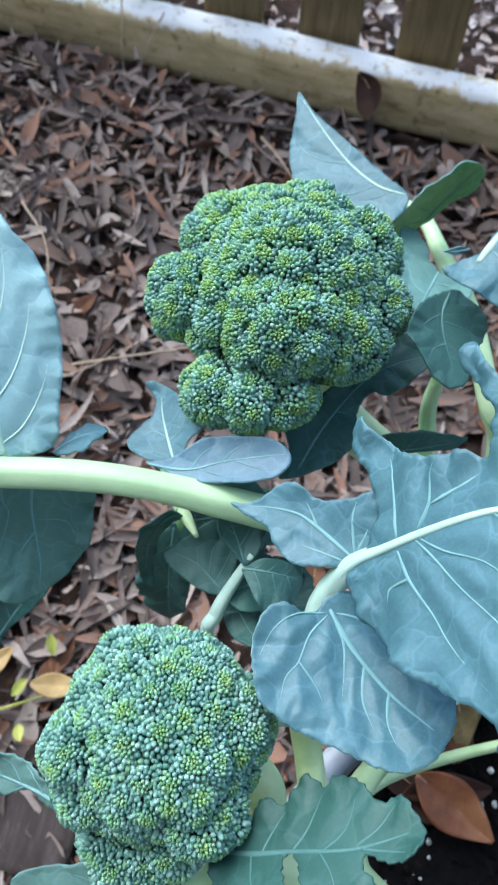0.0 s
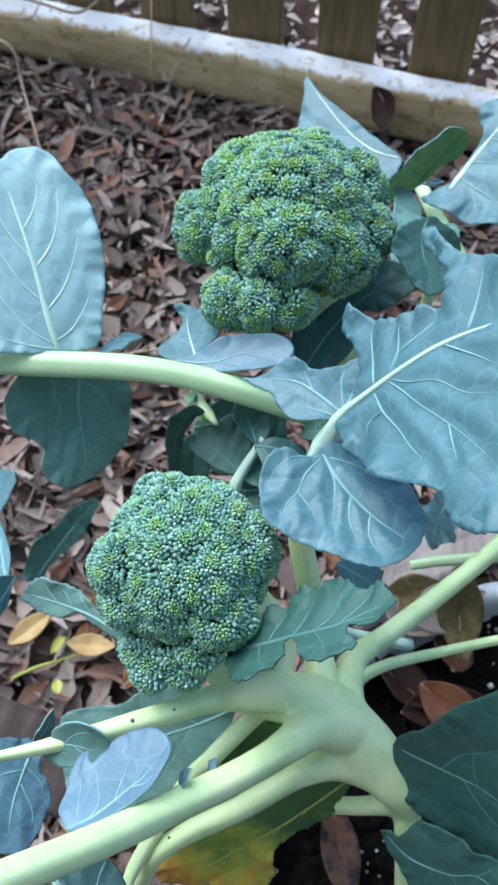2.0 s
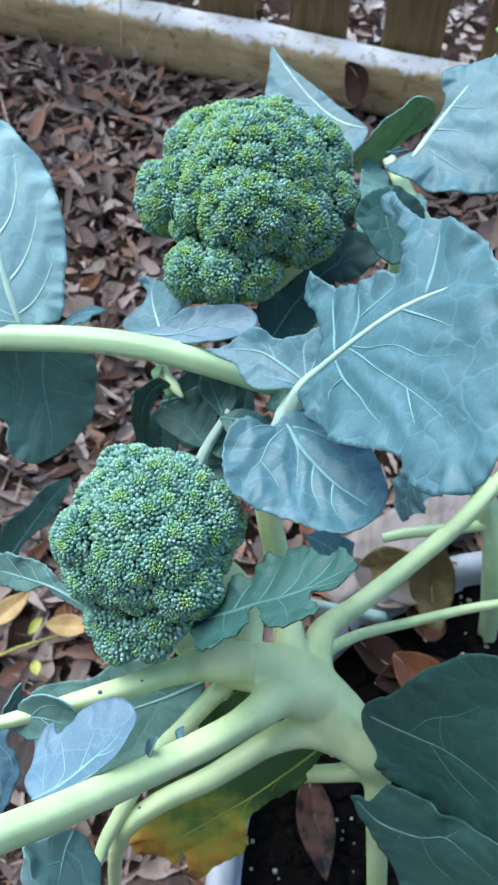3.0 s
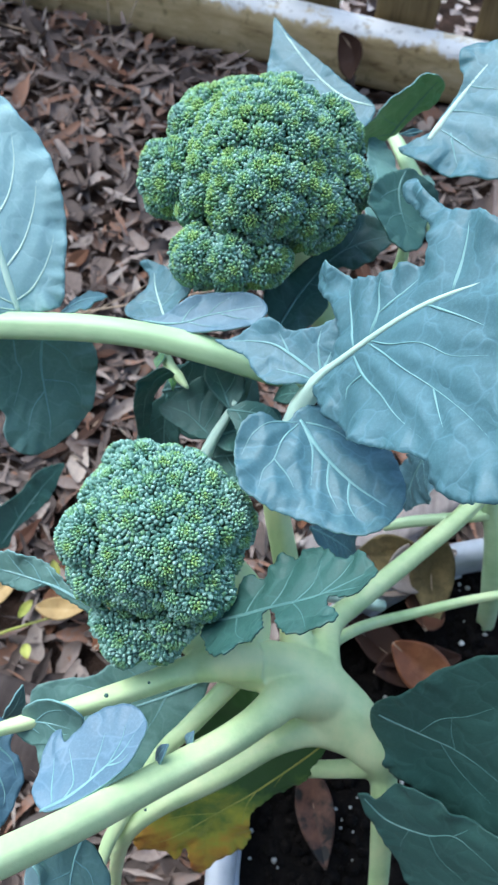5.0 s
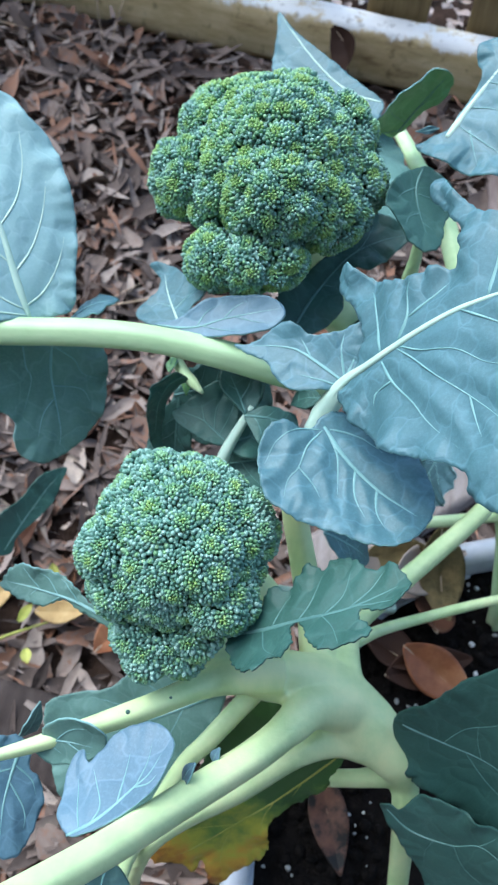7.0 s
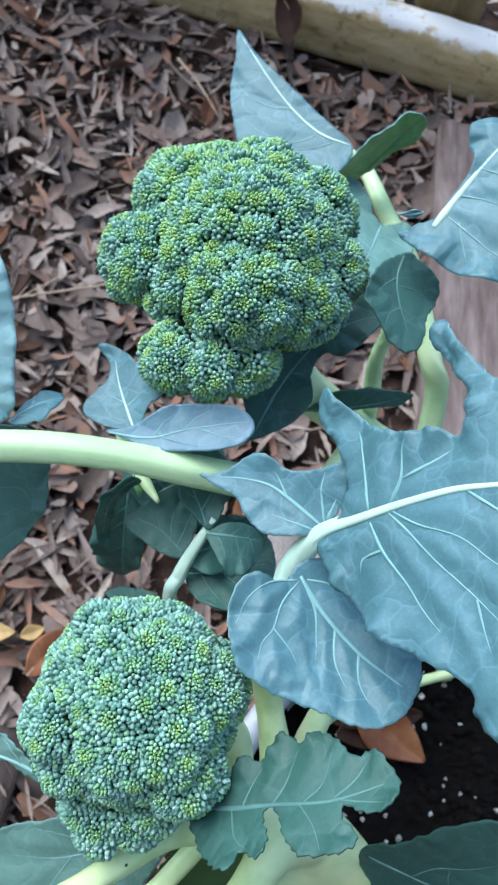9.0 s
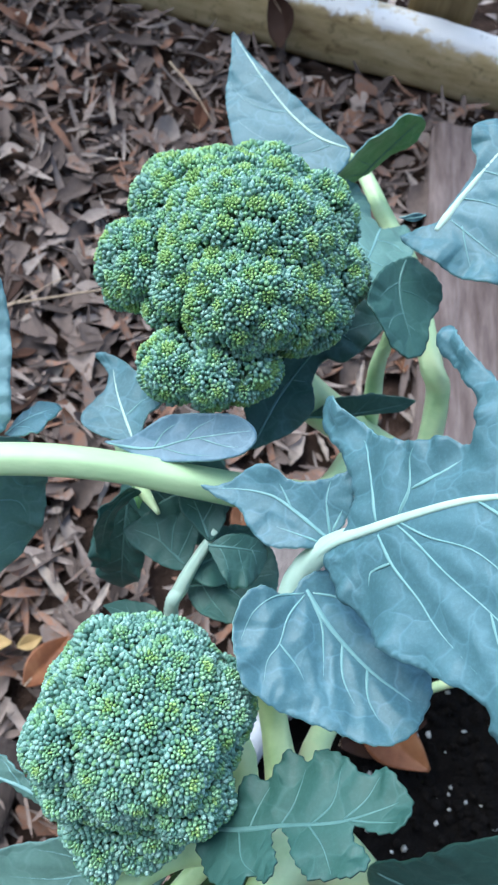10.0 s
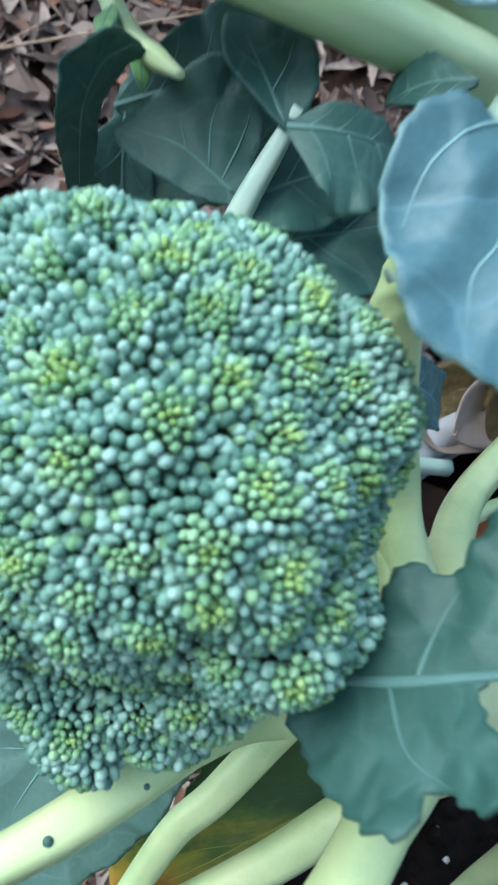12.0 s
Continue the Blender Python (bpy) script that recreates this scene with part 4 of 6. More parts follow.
head(rear, [(0.0992, 0.2641, 0.5221, 0.0339), (0.0657, 0.2568, 0.5203, 0.0163), (0.0812, 0.2239, 0.5133, 0.0130), (0.0925, 0.2221, 0.5155, 0.0131), (0.1031, 0.2273, 0.5139, 0.0130), (0.1205, 0.2505, 0.5180, 0.0160), (0.1272, 0.2649, 0.5207, 0.0153), (0.1200, 0.2829, 0.5266, 0.0165), (0.0781, 0.2801, 0.5227, 0.0214), (0.0997, 0.2437, 0.5286, 0.0222), (0.1134, 0.2491, 0.5246, 0.0186), (0.1016, 0.2861, 0.5296, 0.0183), (0.0775, 0.2650, 0.5195, 0.0200), (0.0870, 0.2510, 0.5215, 0.0220), (0.0895, 0.2760, 0.5235, 0.0265)], 9, 0.0060, (-0.42, 0.28),
     "broad lumpy green broccoli head with yellowish buds", florets=0.0015)
big_leaf = blade(front, (0.1242, 0.1561, 0.5110), (0.1774, 0.1605, 0.5942), (-0.824, -0.181, 0.536),
      [(18.6, -4.4), (20.9, 5.1), (28.3, 15.1), (36.2, 23.5), (45.5, 29.5), (56.8, 35.9), (62.1, 41.3), (60.0, 44.3), (64.3, 49.6), (70.5, 54.2), (84.3, 56.9), (95.4, 47.4), (101.1, 32.9), (102.1, 13.3), (99.0, -8.0), (90.3, -23.6), (80.0, -31.9), (72.5, -47.7), (69.6, -52.3), (65.7, -47.7), (70.3, -37.8), (73.8, -29.2), (71.9, -22.3), (68.4, -19.9), (62.4, -24.1), (54.2, -25.6), (42.4, -31.9), (37.2, -37.0), (28.1, -49.6), (22.8, -48.1), (22.6, -41.4), (31.1, -24.4), (27.8, -11.0)],
      [(0.0, 0.0), (7.6, -4.7), (19.2, -7.5), (34.9, -7.7), (50.4, -7.6), (65.2, -6.8), (77.5, -4.5), (88.9, -1.8), (98.9, -0.0)],
      [[(38.2, -8.6), (38.0, -16.9), (37.7, -28.5), (34.7, -35.0)], [(46.0, -8.6), (50.1, -13.5), (52.5, -21.0), (55.9, -24.2)], [(50.9, -14.0), (60.6, -15.7), (68.5, -17.8)], [(77.6, -5.0), (80.8, -11.3), (84.6, -18.7), (86.4, -24.5)], [(44.6, -7.4), (53.7, -0.7), (65.2, 5.3), (73.9, 14.0), (84.4, 19.4)], [(43.8, -7.2), (50.2, 0.0), (57.4, 9.3), (66.3, 19.9), (74.9, 31.3), (82.3, 44.7)], [(38.2, -5.2), (41.7, 3.7), (48.0, 13.4), (52.1, 21.4), (60.2, 32.5)], [(68.4, -5.8), (77.9, 3.4), (86.0, 11.9)], [(41.3, 2.9), (34.4, 3.7), (32.1, 7.3)], [(66.3, 20.2), (66.8, 26.7), (67.6, 32.7)]],
      rib=2.9, vein=0.85, quilt=1.3, wave=2.6, bend=3.0, cup=-2.0, teeth=0.7, label="large blue-green leaf with pale raised midrib and toothed edge")
blade(big_leaf, (0.1326, 0.1659, 0.5266), (0.0972, 0.1797, 0.5198), (-0.297, -0.320, 0.899),
      [(-1.0, 2.4), (-2.0, 11.4), (0.8, 20.2), (3.9, 19.2), (8.1, 15.3), (13.1, 12.2), (17.6, 11.2), (22.5, 12.8), (26.6, 12.6), (30.0, 9.9), (33.5, 4.3), (37.9, 1.1), (41.8, -0.4), (35.5, -1.6), (28.2, -2.1), (23.0, -5.9), (17.8, -8.1), (13.4, -8.2), (7.2, -5.4), (1.6, -2.8)],
      [(0.0, 0.0), (9.7, 2.9), (17.9, 4.9), (23.0, 4.9), (30.8, 3.0), (38.6, 0.0)],
      [[(0.6, 1.2), (5.2, 9.8), (6.2, 15.3)], [(1.4, -1.5), (9.6, -2.1), (17.1, -2.6)], [(0.4, 2.7), (0.2, 9.8)], [(13.5, 3.7), (17.2, 7.1), (20.0, 9.3)]],
      rib=0.85, vein=0.55, quilt=1.0, wave=1.6, cup=2.0, teeth=0.5, name="lobe", label="")
blade(big_leaf, (0.1280, 0.1531, 0.5190), (0.1608, 0.1244, 0.5201), (0.026, 0.066, 0.997),
      [(-2.9, -2.2), (-2.0, 4.0), (-4.5, 7.2), (-8.8, 9.9), (-10.3, 15.1), (-7.9, 21.1), (-2.9, 25.9), (5.9, 31.0), (12.2, 30.2), (18.5, 28.2), (24.1, 25.5), (31.9, 21.6), (38.3, 18.7), (42.6, 15.1), (45.4, 10.4), (46.0, 5.1), (44.9, -1.1), (42.2, -6.6), (38.4, -9.7), (32.0, -12.8), (24.6, -16.3), (15.4, -13.6), (7.0, -10.1), (-0.3, -7.9)],
      [(0.0, 0.0), (11.4, 2.1), (26.5, 2.4), (37.0, 1.0), (43.5, -0.0)],
      [[(0.7, 1.4), (1.9, 9.2), (5.6, 16.2), (6.5, 21.5), (10.0, 26.4)], [(5.6, 16.2), (13.0, 16.6), (17.0, 17.8)], [(2.4, 0.7), (9.4, 3.2), (14.8, 7.8), (20.2, 13.4)], [(16.9, 2.3), (23.6, 9.1), (31.3, 12.3)], [(0.1, 1.4), (-4.4, 8.6), (-5.3, 16.3), (-2.3, 23.4)], [(26.5, 2.4), (32.0, 8.2), (38.6, 11.0)], [(1.8, -0.9), (9.2, -6.7), (20.1, -8.8)]],
      rib=0.9, vein=0.55, quilt=1.8, wave=1.6, bend=-2.0, cup=-3.0, teeth=0.6, name="lobe", label="")
# dark leaf tone stands in for the shade of the head above
blade(front, (0.1060, 0.0900, 0.4868), (0.1551, 0.1016, 0.5273), (-0.651, 0.235, 0.722),
      [(1.4, -1.1), (7.0, -4.3), (13.9, -6.0), (19.1, -11.3), (24.0, -10.1), (28.5, -14.0), (31.5, -16.4), (37.6, -12.6), (40.9, -15.3), (48.0, -12.3), (53.8, -7.1), (57.2, -8.4), (61.1, -7.2), (63.5, -3.5), (65.8, 0.8), (65.6, 5.3), (62.4, 7.2), (56.6, 7.1), (50.8, 4.8), (49.7, 7.5), (53.5, 11.4), (53.4, 15.0), (49.5, 16.6), (43.3, 16.6), (38.7, 16.6), (34.4, 12.2), (31.0, 6.0), (27.8, 2.3), (26.1, 5.3), (29.3, 10.9), (29.5, 16.1), (25.3, 16.7), (20.7, 14.1), (19.4, 18.6), (14.1, 18.4), (8.5, 14.3), (2.9, 7.1)],
      [(0.0, 0.0), (15.5, 2.0), (28.0, 2.4), (40.9, 3.3), (48.4, 3.2), (58.1, 1.6), (64.7, -0.0)],
      [[(18.7, 2.3), (21.1, -2.6), (24.6, -8.1)], [(28.4, 2.5), (32.9, -3.1), (36.1, -10.8)], [(37.8, 3.1), (44.4, -1.4), (47.6, -10.0)], [(46.8, 3.1), (53.3, -0.9), (57.7, -6.3)], [(15.3, 2.1), (18.0, 10.2), (24.2, 14.8)], [(36.8, 3.0), (41.5, 8.9), (44.2, 15.5)], [(48.8, 3.4), (56.4, 4.7), (62.0, 5.5)]],
      shaded=True, rib=0.8, vein=0.36, quilt=0.9, wave=2.4, cup=2.0, teeth=1.1, pitch=3.4, label="small dark green leaf with ragged toothed edge")
blade(rear, (0.0186, 0.1876, 0.5091), (-0.0174, 0.2460, 0.5479), (0.477, -0.262, 0.839),
      [(-0.4, -0.6), (-1.0, 15.6), (12.3, 21.7), (29.5, 28.2), (46.4, 29.3), (62.2, 29.3), (71.5, 23.5), (80.1, 21.8), (84.9, 14.1), (85.2, 7.2), (80.4, -0.8), (75.4, -12.8), (66.8, -26.6), (51.2, -38.5), (33.0, -44.3), (17.7, -44.1), (8.3, -35.6), (2.7, -18.9)],
      [(0.0, 0.0), (13.5, -0.3), (33.5, 0.4), (52.5, 0.4), (68.6, 0.0), (78.8, -0.0)],
      [[(4.5, 0.1), (8.3, 8.2), (17.0, 16.6), (27.6, 22.9)], [(16.1, -0.7), (24.6, 9.2), (36.2, 17.2), (48.5, 22.6)], [(33.6, 0.1), (42.5, 9.4), (54.5, 15.9), (67.2, 19.1)], [(50.0, 0.4), (59.3, 8.0), (73.0, 13.7)], [(3.0, -0.1), (10.0, -8.5), (22.2, -14.6), (36.4, -18.9)], [(19.8, -0.2), (29.6, -6.6), (42.7, -11.3), (48.5, -17.9)], [(37.3, 0.5), (46.8, -4.2), (57.2, -7.2), (63.9, -11.3)], [(0.9, 0.3), (5.5, -13.4), (14.2, -25.0), (26.8, -35.1)]],
      under=True, rib=1.6, vein=0.5, quilt=0.7, wave=2.2, bend=3.0, cup=3.0, teeth=0.3, label="upright pale blue-green leaf showing its veined underside")
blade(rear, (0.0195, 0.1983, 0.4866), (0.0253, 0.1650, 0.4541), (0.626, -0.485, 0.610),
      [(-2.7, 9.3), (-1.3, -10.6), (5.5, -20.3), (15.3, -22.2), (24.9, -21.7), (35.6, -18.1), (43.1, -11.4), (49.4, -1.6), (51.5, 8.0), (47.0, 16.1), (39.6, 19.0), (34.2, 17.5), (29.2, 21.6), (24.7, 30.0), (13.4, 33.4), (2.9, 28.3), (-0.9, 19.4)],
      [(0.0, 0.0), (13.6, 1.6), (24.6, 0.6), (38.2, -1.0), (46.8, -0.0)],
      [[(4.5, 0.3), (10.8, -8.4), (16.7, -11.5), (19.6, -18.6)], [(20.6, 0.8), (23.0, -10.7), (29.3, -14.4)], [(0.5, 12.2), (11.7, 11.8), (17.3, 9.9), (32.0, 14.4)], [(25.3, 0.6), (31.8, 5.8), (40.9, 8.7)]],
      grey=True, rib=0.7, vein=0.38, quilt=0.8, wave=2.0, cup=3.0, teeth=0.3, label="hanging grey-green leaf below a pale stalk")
blade(rear, (0.0701, 0.2043, 0.4942), (0.0582, 0.2328, 0.4897), (-0.491, -0.069, 0.869),
      [(14.4, -15.2), (20.4, -11.5), (24.1, -5.2), (30.7, -2.4), (40.5, -4.6), (36.7, 1.7), (28.2, 6.8), (18.4, 11.0), (10.8, 15.8), (5.1, 15.2), (5.5, 8.6), (0.5, 2.8), (0.3, -2.1), (6.6, -10.5)],
      [(0.0, 0.0), (11.9, -0.7), (21.6, -0.9), (31.3, 0.0)],
      [[(10.0, -0.6), (11.8, 5.9), (11.6, 11.4)], [(11.9, -0.7), (17.4, -5.5), (16.8, -9.3)]],
      rib=0.6, vein=0.3, quilt=0.6, wave=1.6, cup=5.0, teeth=0.2, label="cupped upright leaflet on a pale stalk")
blade(rear, (0.0628, 0.1984, 0.5011), (0.1076, 0.2039, 0.5130), (-0.212, -0.293, 0.932),
      [(-1.2, -0.6), (6.4, -1.0), (13.0, -3.8), (19.3, -6.9), (25.8, -7.4), (38.9, -6.2), (44.3, -4.5), (48.0, -1.2), (48.5, 3.2), (44.7, 7.0), (38.5, 8.6), (30.7, 8.9), (14.9, 7.3), (9.3, 5.0), (4.3, 2.0)],
      [(0.0, 0.0), (9.8, 2.5), (17.2, 2.8), (25.6, 1.2), (38.7, 0.2), (46.7, -0.0)],
      [[(15.4, 2.8), (18.8, -1.9), (24.4, -5.0)], [(25.6, 1.2), (29.9, -2.6), (35.4, -4.8)], [(17.6, 2.9), (26.4, 6.1), (34.0, 7.1)], [(29.8, 0.8), (38.4, 4.3), (42.7, 4.9)]],
      sky_sheen=True, rib=0.6, vein=0.3, quilt=0.5, wave=0.9, cup=1.5, teeth=0.15, label="oval blue-green leaflet on a pale stalk")
blade(rear, (0.1409, 0.3752, 0.4784), (0.0814, 0.4344, 0.4819), (-0.277, -0.334, 0.901),
      [(85.8, 0.7), (69.8, -1.1), (45.7, -0.6), (16.4, 0.1), (1.3, 1.1), (-4.1, -2.1), (-7.2, -11.8), (-5.6, -29.1), (1.8, -41.5), (20.5, -42.2), (35.4, -38.9), (48.7, -32.0), (64.7, -22.0), (74.8, -9.5)],
      [(0.0, 0.0), (14.1, -5.9), (33.4, -7.3), (55.5, -4.9), (74.9, -1.5), (84.0, 0.0)],
      [[(14.1, -5.9), (20.3, -18.0), (33.1, -24.9), (49.7, -27.4)], [(33.4, -7.3), (42.2, -14.0), (54.5, -18.1), (68.1, -17.1)], [(5.8, -2.7), (11.1, -13.6), (19.6, -22.1)], [(55.5, -4.9), (64.2, -8.5)]],
      rib=0.9, vein=0.4, quilt=0.7, wave=1.5, teeth=0.3, label="pointed pale leaf folded along its midrib")
blade(rear, (0.1538, 0.3864, 0.4535), (0.1732, 0.3936, 0.4846), (0.459, -0.884, -0.083),
      [(-1.4, 0.5), (-12.6, -4.3), (-12.0, -14.3), (-1.3, -26.6), (10.0, -25.7), (21.6, -23.0), (34.1, -14.7), (39.8, -8.2), (38.5, 3.0), (33.6, 8.1), (24.5, 7.9), (13.6, 3.6), (2.7, 3.0)],
      [(0.0, 0.0), (13.9, -1.0), (32.0, -0.9), (37.4, 0.0)],
      [[(7.0, -0.7), (7.8, -12.1), (10.7, -19.7)], [(17.1, -0.7), (22.2, 0.8), (27.4, -0.3)], [(1.4, -0.5), (-2.6, -8.3), (-5.0, -15.2)]],
      green=True, rib=0.8, vein=0.35, quilt=0.5, wave=1.2, cup=6.0, teeth=0.2, label="green leaflet curled inward")
blade(rear, (0.1608, 0.2761, 0.5379), (0.1870, 0.3099, 0.5643), (-0.434, -0.322, 0.842),
      [(-8.4, -8.5), (-2.5, -5.4), (2.6, -1.7), (9.5, -2.1), (17.8, -2.8), (25.8, -4.5), (28.9, -9.8), (33.7, -13.1), (38.1, -11.9), (42.9, -6.6), (50.8, 7.4), (41.3, 27.9), (24.0, 42.4), (9.4, 42.4), (-1.2, 31.6), (-5.4, 24.0), (-7.9, 16.5), (-9.2, 7.1), (-9.7, -0.7)],
      [(0.0, 0.0), (6.2, -0.3), (13.8, -0.7), (24.9, -0.9), (36.0, -0.7), (50.2, -0.0)],
      [[(5.6, 1.7), (5.0, 13.8), (4.9, 23.1), (9.1, 32.6)], [(13.4, -0.4), (16.7, 7.4), (19.5, 18.4)], [(6.2, 6.0), (0.7, 12.5), (-3.6, 18.2)], [(24.5, -0.6), (26.7, 6.9), (31.1, 16.3)]],
      rib=1.5, vein=0.5, quilt=1.1, wave=2.2, cup=-2.0, teeth=0.4, label="blue-green leaf with pale midrib and wavy edge")
leaf(rear, (0.1587, 0.2868, 0.5334), (0.1500, 0.2855, 0.5317), (0.023, -0.851, 0.525), [0.1, 1.0, 1.4, 0.7, 0.1], [0.1, 1.4, 1.6, 0.8, 0.1], sway=0.0, rib=.4, veins=0, quilt=.2, label="small pointed leaflet")
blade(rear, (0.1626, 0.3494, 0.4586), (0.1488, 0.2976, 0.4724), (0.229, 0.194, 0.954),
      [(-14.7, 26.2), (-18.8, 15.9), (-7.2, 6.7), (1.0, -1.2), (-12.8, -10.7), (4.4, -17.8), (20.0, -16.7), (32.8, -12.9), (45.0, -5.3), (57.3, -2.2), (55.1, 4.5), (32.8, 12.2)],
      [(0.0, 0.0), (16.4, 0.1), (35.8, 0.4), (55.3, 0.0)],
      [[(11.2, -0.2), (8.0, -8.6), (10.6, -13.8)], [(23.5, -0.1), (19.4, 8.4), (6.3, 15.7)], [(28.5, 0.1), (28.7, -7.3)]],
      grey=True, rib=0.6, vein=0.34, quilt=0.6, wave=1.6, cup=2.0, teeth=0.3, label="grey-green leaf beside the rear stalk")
blade(rear, (0.1549, 0.2741, 0.5235), (0.1590, 0.2468, 0.5161), (0.311, -0.204, 0.928),
      [(-1.8, -1.8), (1.4, -7.9), (7.1, -12.6), (15.0, -13.1), (22.4, -8.0), (32.4, -5.8), (36.0, 1.1), (33.2, 7.7), (26.3, 12.9), (18.9, 17.6), (10.4, 15.4), (3.0, 7.7)],
      [(0.0, 0.0), (8.5, 3.3), (17.8, 3.0), (28.6, 0.0)],
      [[(11.5, 2.7), (12.6, -3.7), (15.0, -8.9)], [(8.5, 3.3), (12.6, 9.3), (16.2, 12.9)], [(19.7, 2.4), (22.5, 7.4), (26.9, 9.9)], [(23.7, 1.6), (26.2, -3.0)]],
      shaded=True, rib=0.6, vein=0.3, quilt=0.8, wave=1.8, cup=2.0, teeth=0.6, label="dark grey-green leaf beside the rear stalk")
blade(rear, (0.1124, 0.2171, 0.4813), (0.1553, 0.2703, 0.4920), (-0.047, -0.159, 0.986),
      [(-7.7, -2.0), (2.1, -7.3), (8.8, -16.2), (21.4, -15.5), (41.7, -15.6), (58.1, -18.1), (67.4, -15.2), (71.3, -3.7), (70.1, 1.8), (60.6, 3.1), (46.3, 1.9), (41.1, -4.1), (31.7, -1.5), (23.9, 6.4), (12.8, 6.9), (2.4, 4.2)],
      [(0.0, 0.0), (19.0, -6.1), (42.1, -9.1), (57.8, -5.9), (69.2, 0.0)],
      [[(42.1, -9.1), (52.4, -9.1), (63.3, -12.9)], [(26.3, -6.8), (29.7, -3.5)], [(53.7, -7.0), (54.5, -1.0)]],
      shaded=True, rib=0.6, vein=0.3, quilt=0.7, wave=2.0, cup=3.0, teeth=0.3, label="dark leaf cupped under a broccoli head")
leaf(rear, (0.1355, 0.2488, 0.4470), (0.1788, 0.2570, 0.4597), (0.001, -0.842, 0.540), [0.5, 4.1, 7.6, 8.7, 8.3, 7.8, 5.7, 3.7, 0.5], [0.1, 0.8, 1.4, 1.5, 1.5, 1.8, 2.5, 3.2, 0.5], sway=0.0, rib=.5, veins=2, wave=1, bend=3, quilt=.3, shaded=True, label="narrow leaf under a broccoli head")
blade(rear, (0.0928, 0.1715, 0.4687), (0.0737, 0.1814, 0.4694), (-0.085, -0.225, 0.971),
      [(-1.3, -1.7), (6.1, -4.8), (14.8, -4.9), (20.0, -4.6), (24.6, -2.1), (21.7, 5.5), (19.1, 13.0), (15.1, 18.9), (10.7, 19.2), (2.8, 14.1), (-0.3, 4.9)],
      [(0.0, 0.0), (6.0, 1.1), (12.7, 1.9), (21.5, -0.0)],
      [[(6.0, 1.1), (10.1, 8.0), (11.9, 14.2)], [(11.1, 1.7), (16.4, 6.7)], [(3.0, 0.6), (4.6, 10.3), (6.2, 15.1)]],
      shaded=True, rib=0.6, vein=0.3, quilt=0.8, wave=1.8, cup=2.0, teeth=0.4, label="dark small leaf on a pale stalk")
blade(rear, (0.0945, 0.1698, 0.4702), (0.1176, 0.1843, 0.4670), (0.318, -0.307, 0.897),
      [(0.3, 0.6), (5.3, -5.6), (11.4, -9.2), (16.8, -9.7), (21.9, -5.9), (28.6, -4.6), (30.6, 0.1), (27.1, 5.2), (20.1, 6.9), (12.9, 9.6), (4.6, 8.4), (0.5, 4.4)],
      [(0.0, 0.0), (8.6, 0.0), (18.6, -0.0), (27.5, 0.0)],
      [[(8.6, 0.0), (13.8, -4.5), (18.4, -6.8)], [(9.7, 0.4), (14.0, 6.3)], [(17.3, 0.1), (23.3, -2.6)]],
      shaded=True, rib=0.6, vein=0.3, quilt=0.8, wave=1.8, cup=2.0, teeth=0.4, label="dark small leaf on a pale stalk")
leaf(rear, (0.0950, 0.1528, 0.4480), (0.0648, 0.1620, 0.4337), (-0.441, -0.057, 0.896), [0.2, 1.6, 3.0, 3.6, 4.2, 4.6, 3.1, 1.7, 0.2], [0.2, 2.1, 3.9, 5.7, 5.5, 4.9, 4.4, 2.4, 0.3], sway=0.0, rib=.5, veins=2, wave=1, bend=2, quilt=.4, shaded=True, label="dark small leaf on a pale stalk")
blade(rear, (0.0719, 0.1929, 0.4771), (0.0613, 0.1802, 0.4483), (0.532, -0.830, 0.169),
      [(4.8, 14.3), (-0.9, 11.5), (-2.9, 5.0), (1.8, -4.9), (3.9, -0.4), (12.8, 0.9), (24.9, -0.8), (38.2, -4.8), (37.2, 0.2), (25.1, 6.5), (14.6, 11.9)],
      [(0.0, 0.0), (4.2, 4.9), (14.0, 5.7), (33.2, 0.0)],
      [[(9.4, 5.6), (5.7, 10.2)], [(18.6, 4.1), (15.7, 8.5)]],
      shaded=True, rib=0.6, vein=0.28, quilt=0.8, wave=2.0, cup=5.0, teeth=0.4, label="dark curled leaf in the shade")
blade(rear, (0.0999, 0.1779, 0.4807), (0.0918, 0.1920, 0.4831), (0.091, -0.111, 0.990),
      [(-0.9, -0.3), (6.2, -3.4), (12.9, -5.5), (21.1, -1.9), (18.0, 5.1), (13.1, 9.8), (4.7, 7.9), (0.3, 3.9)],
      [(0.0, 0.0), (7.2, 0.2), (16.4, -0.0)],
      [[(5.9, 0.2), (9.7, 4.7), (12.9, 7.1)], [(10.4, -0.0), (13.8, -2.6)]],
      shaded=True, rib=0.5, vein=0.26, quilt=0.8, wave=1.6, cup=2.0, teeth=0.4, label="dark small leaf under a stalk")
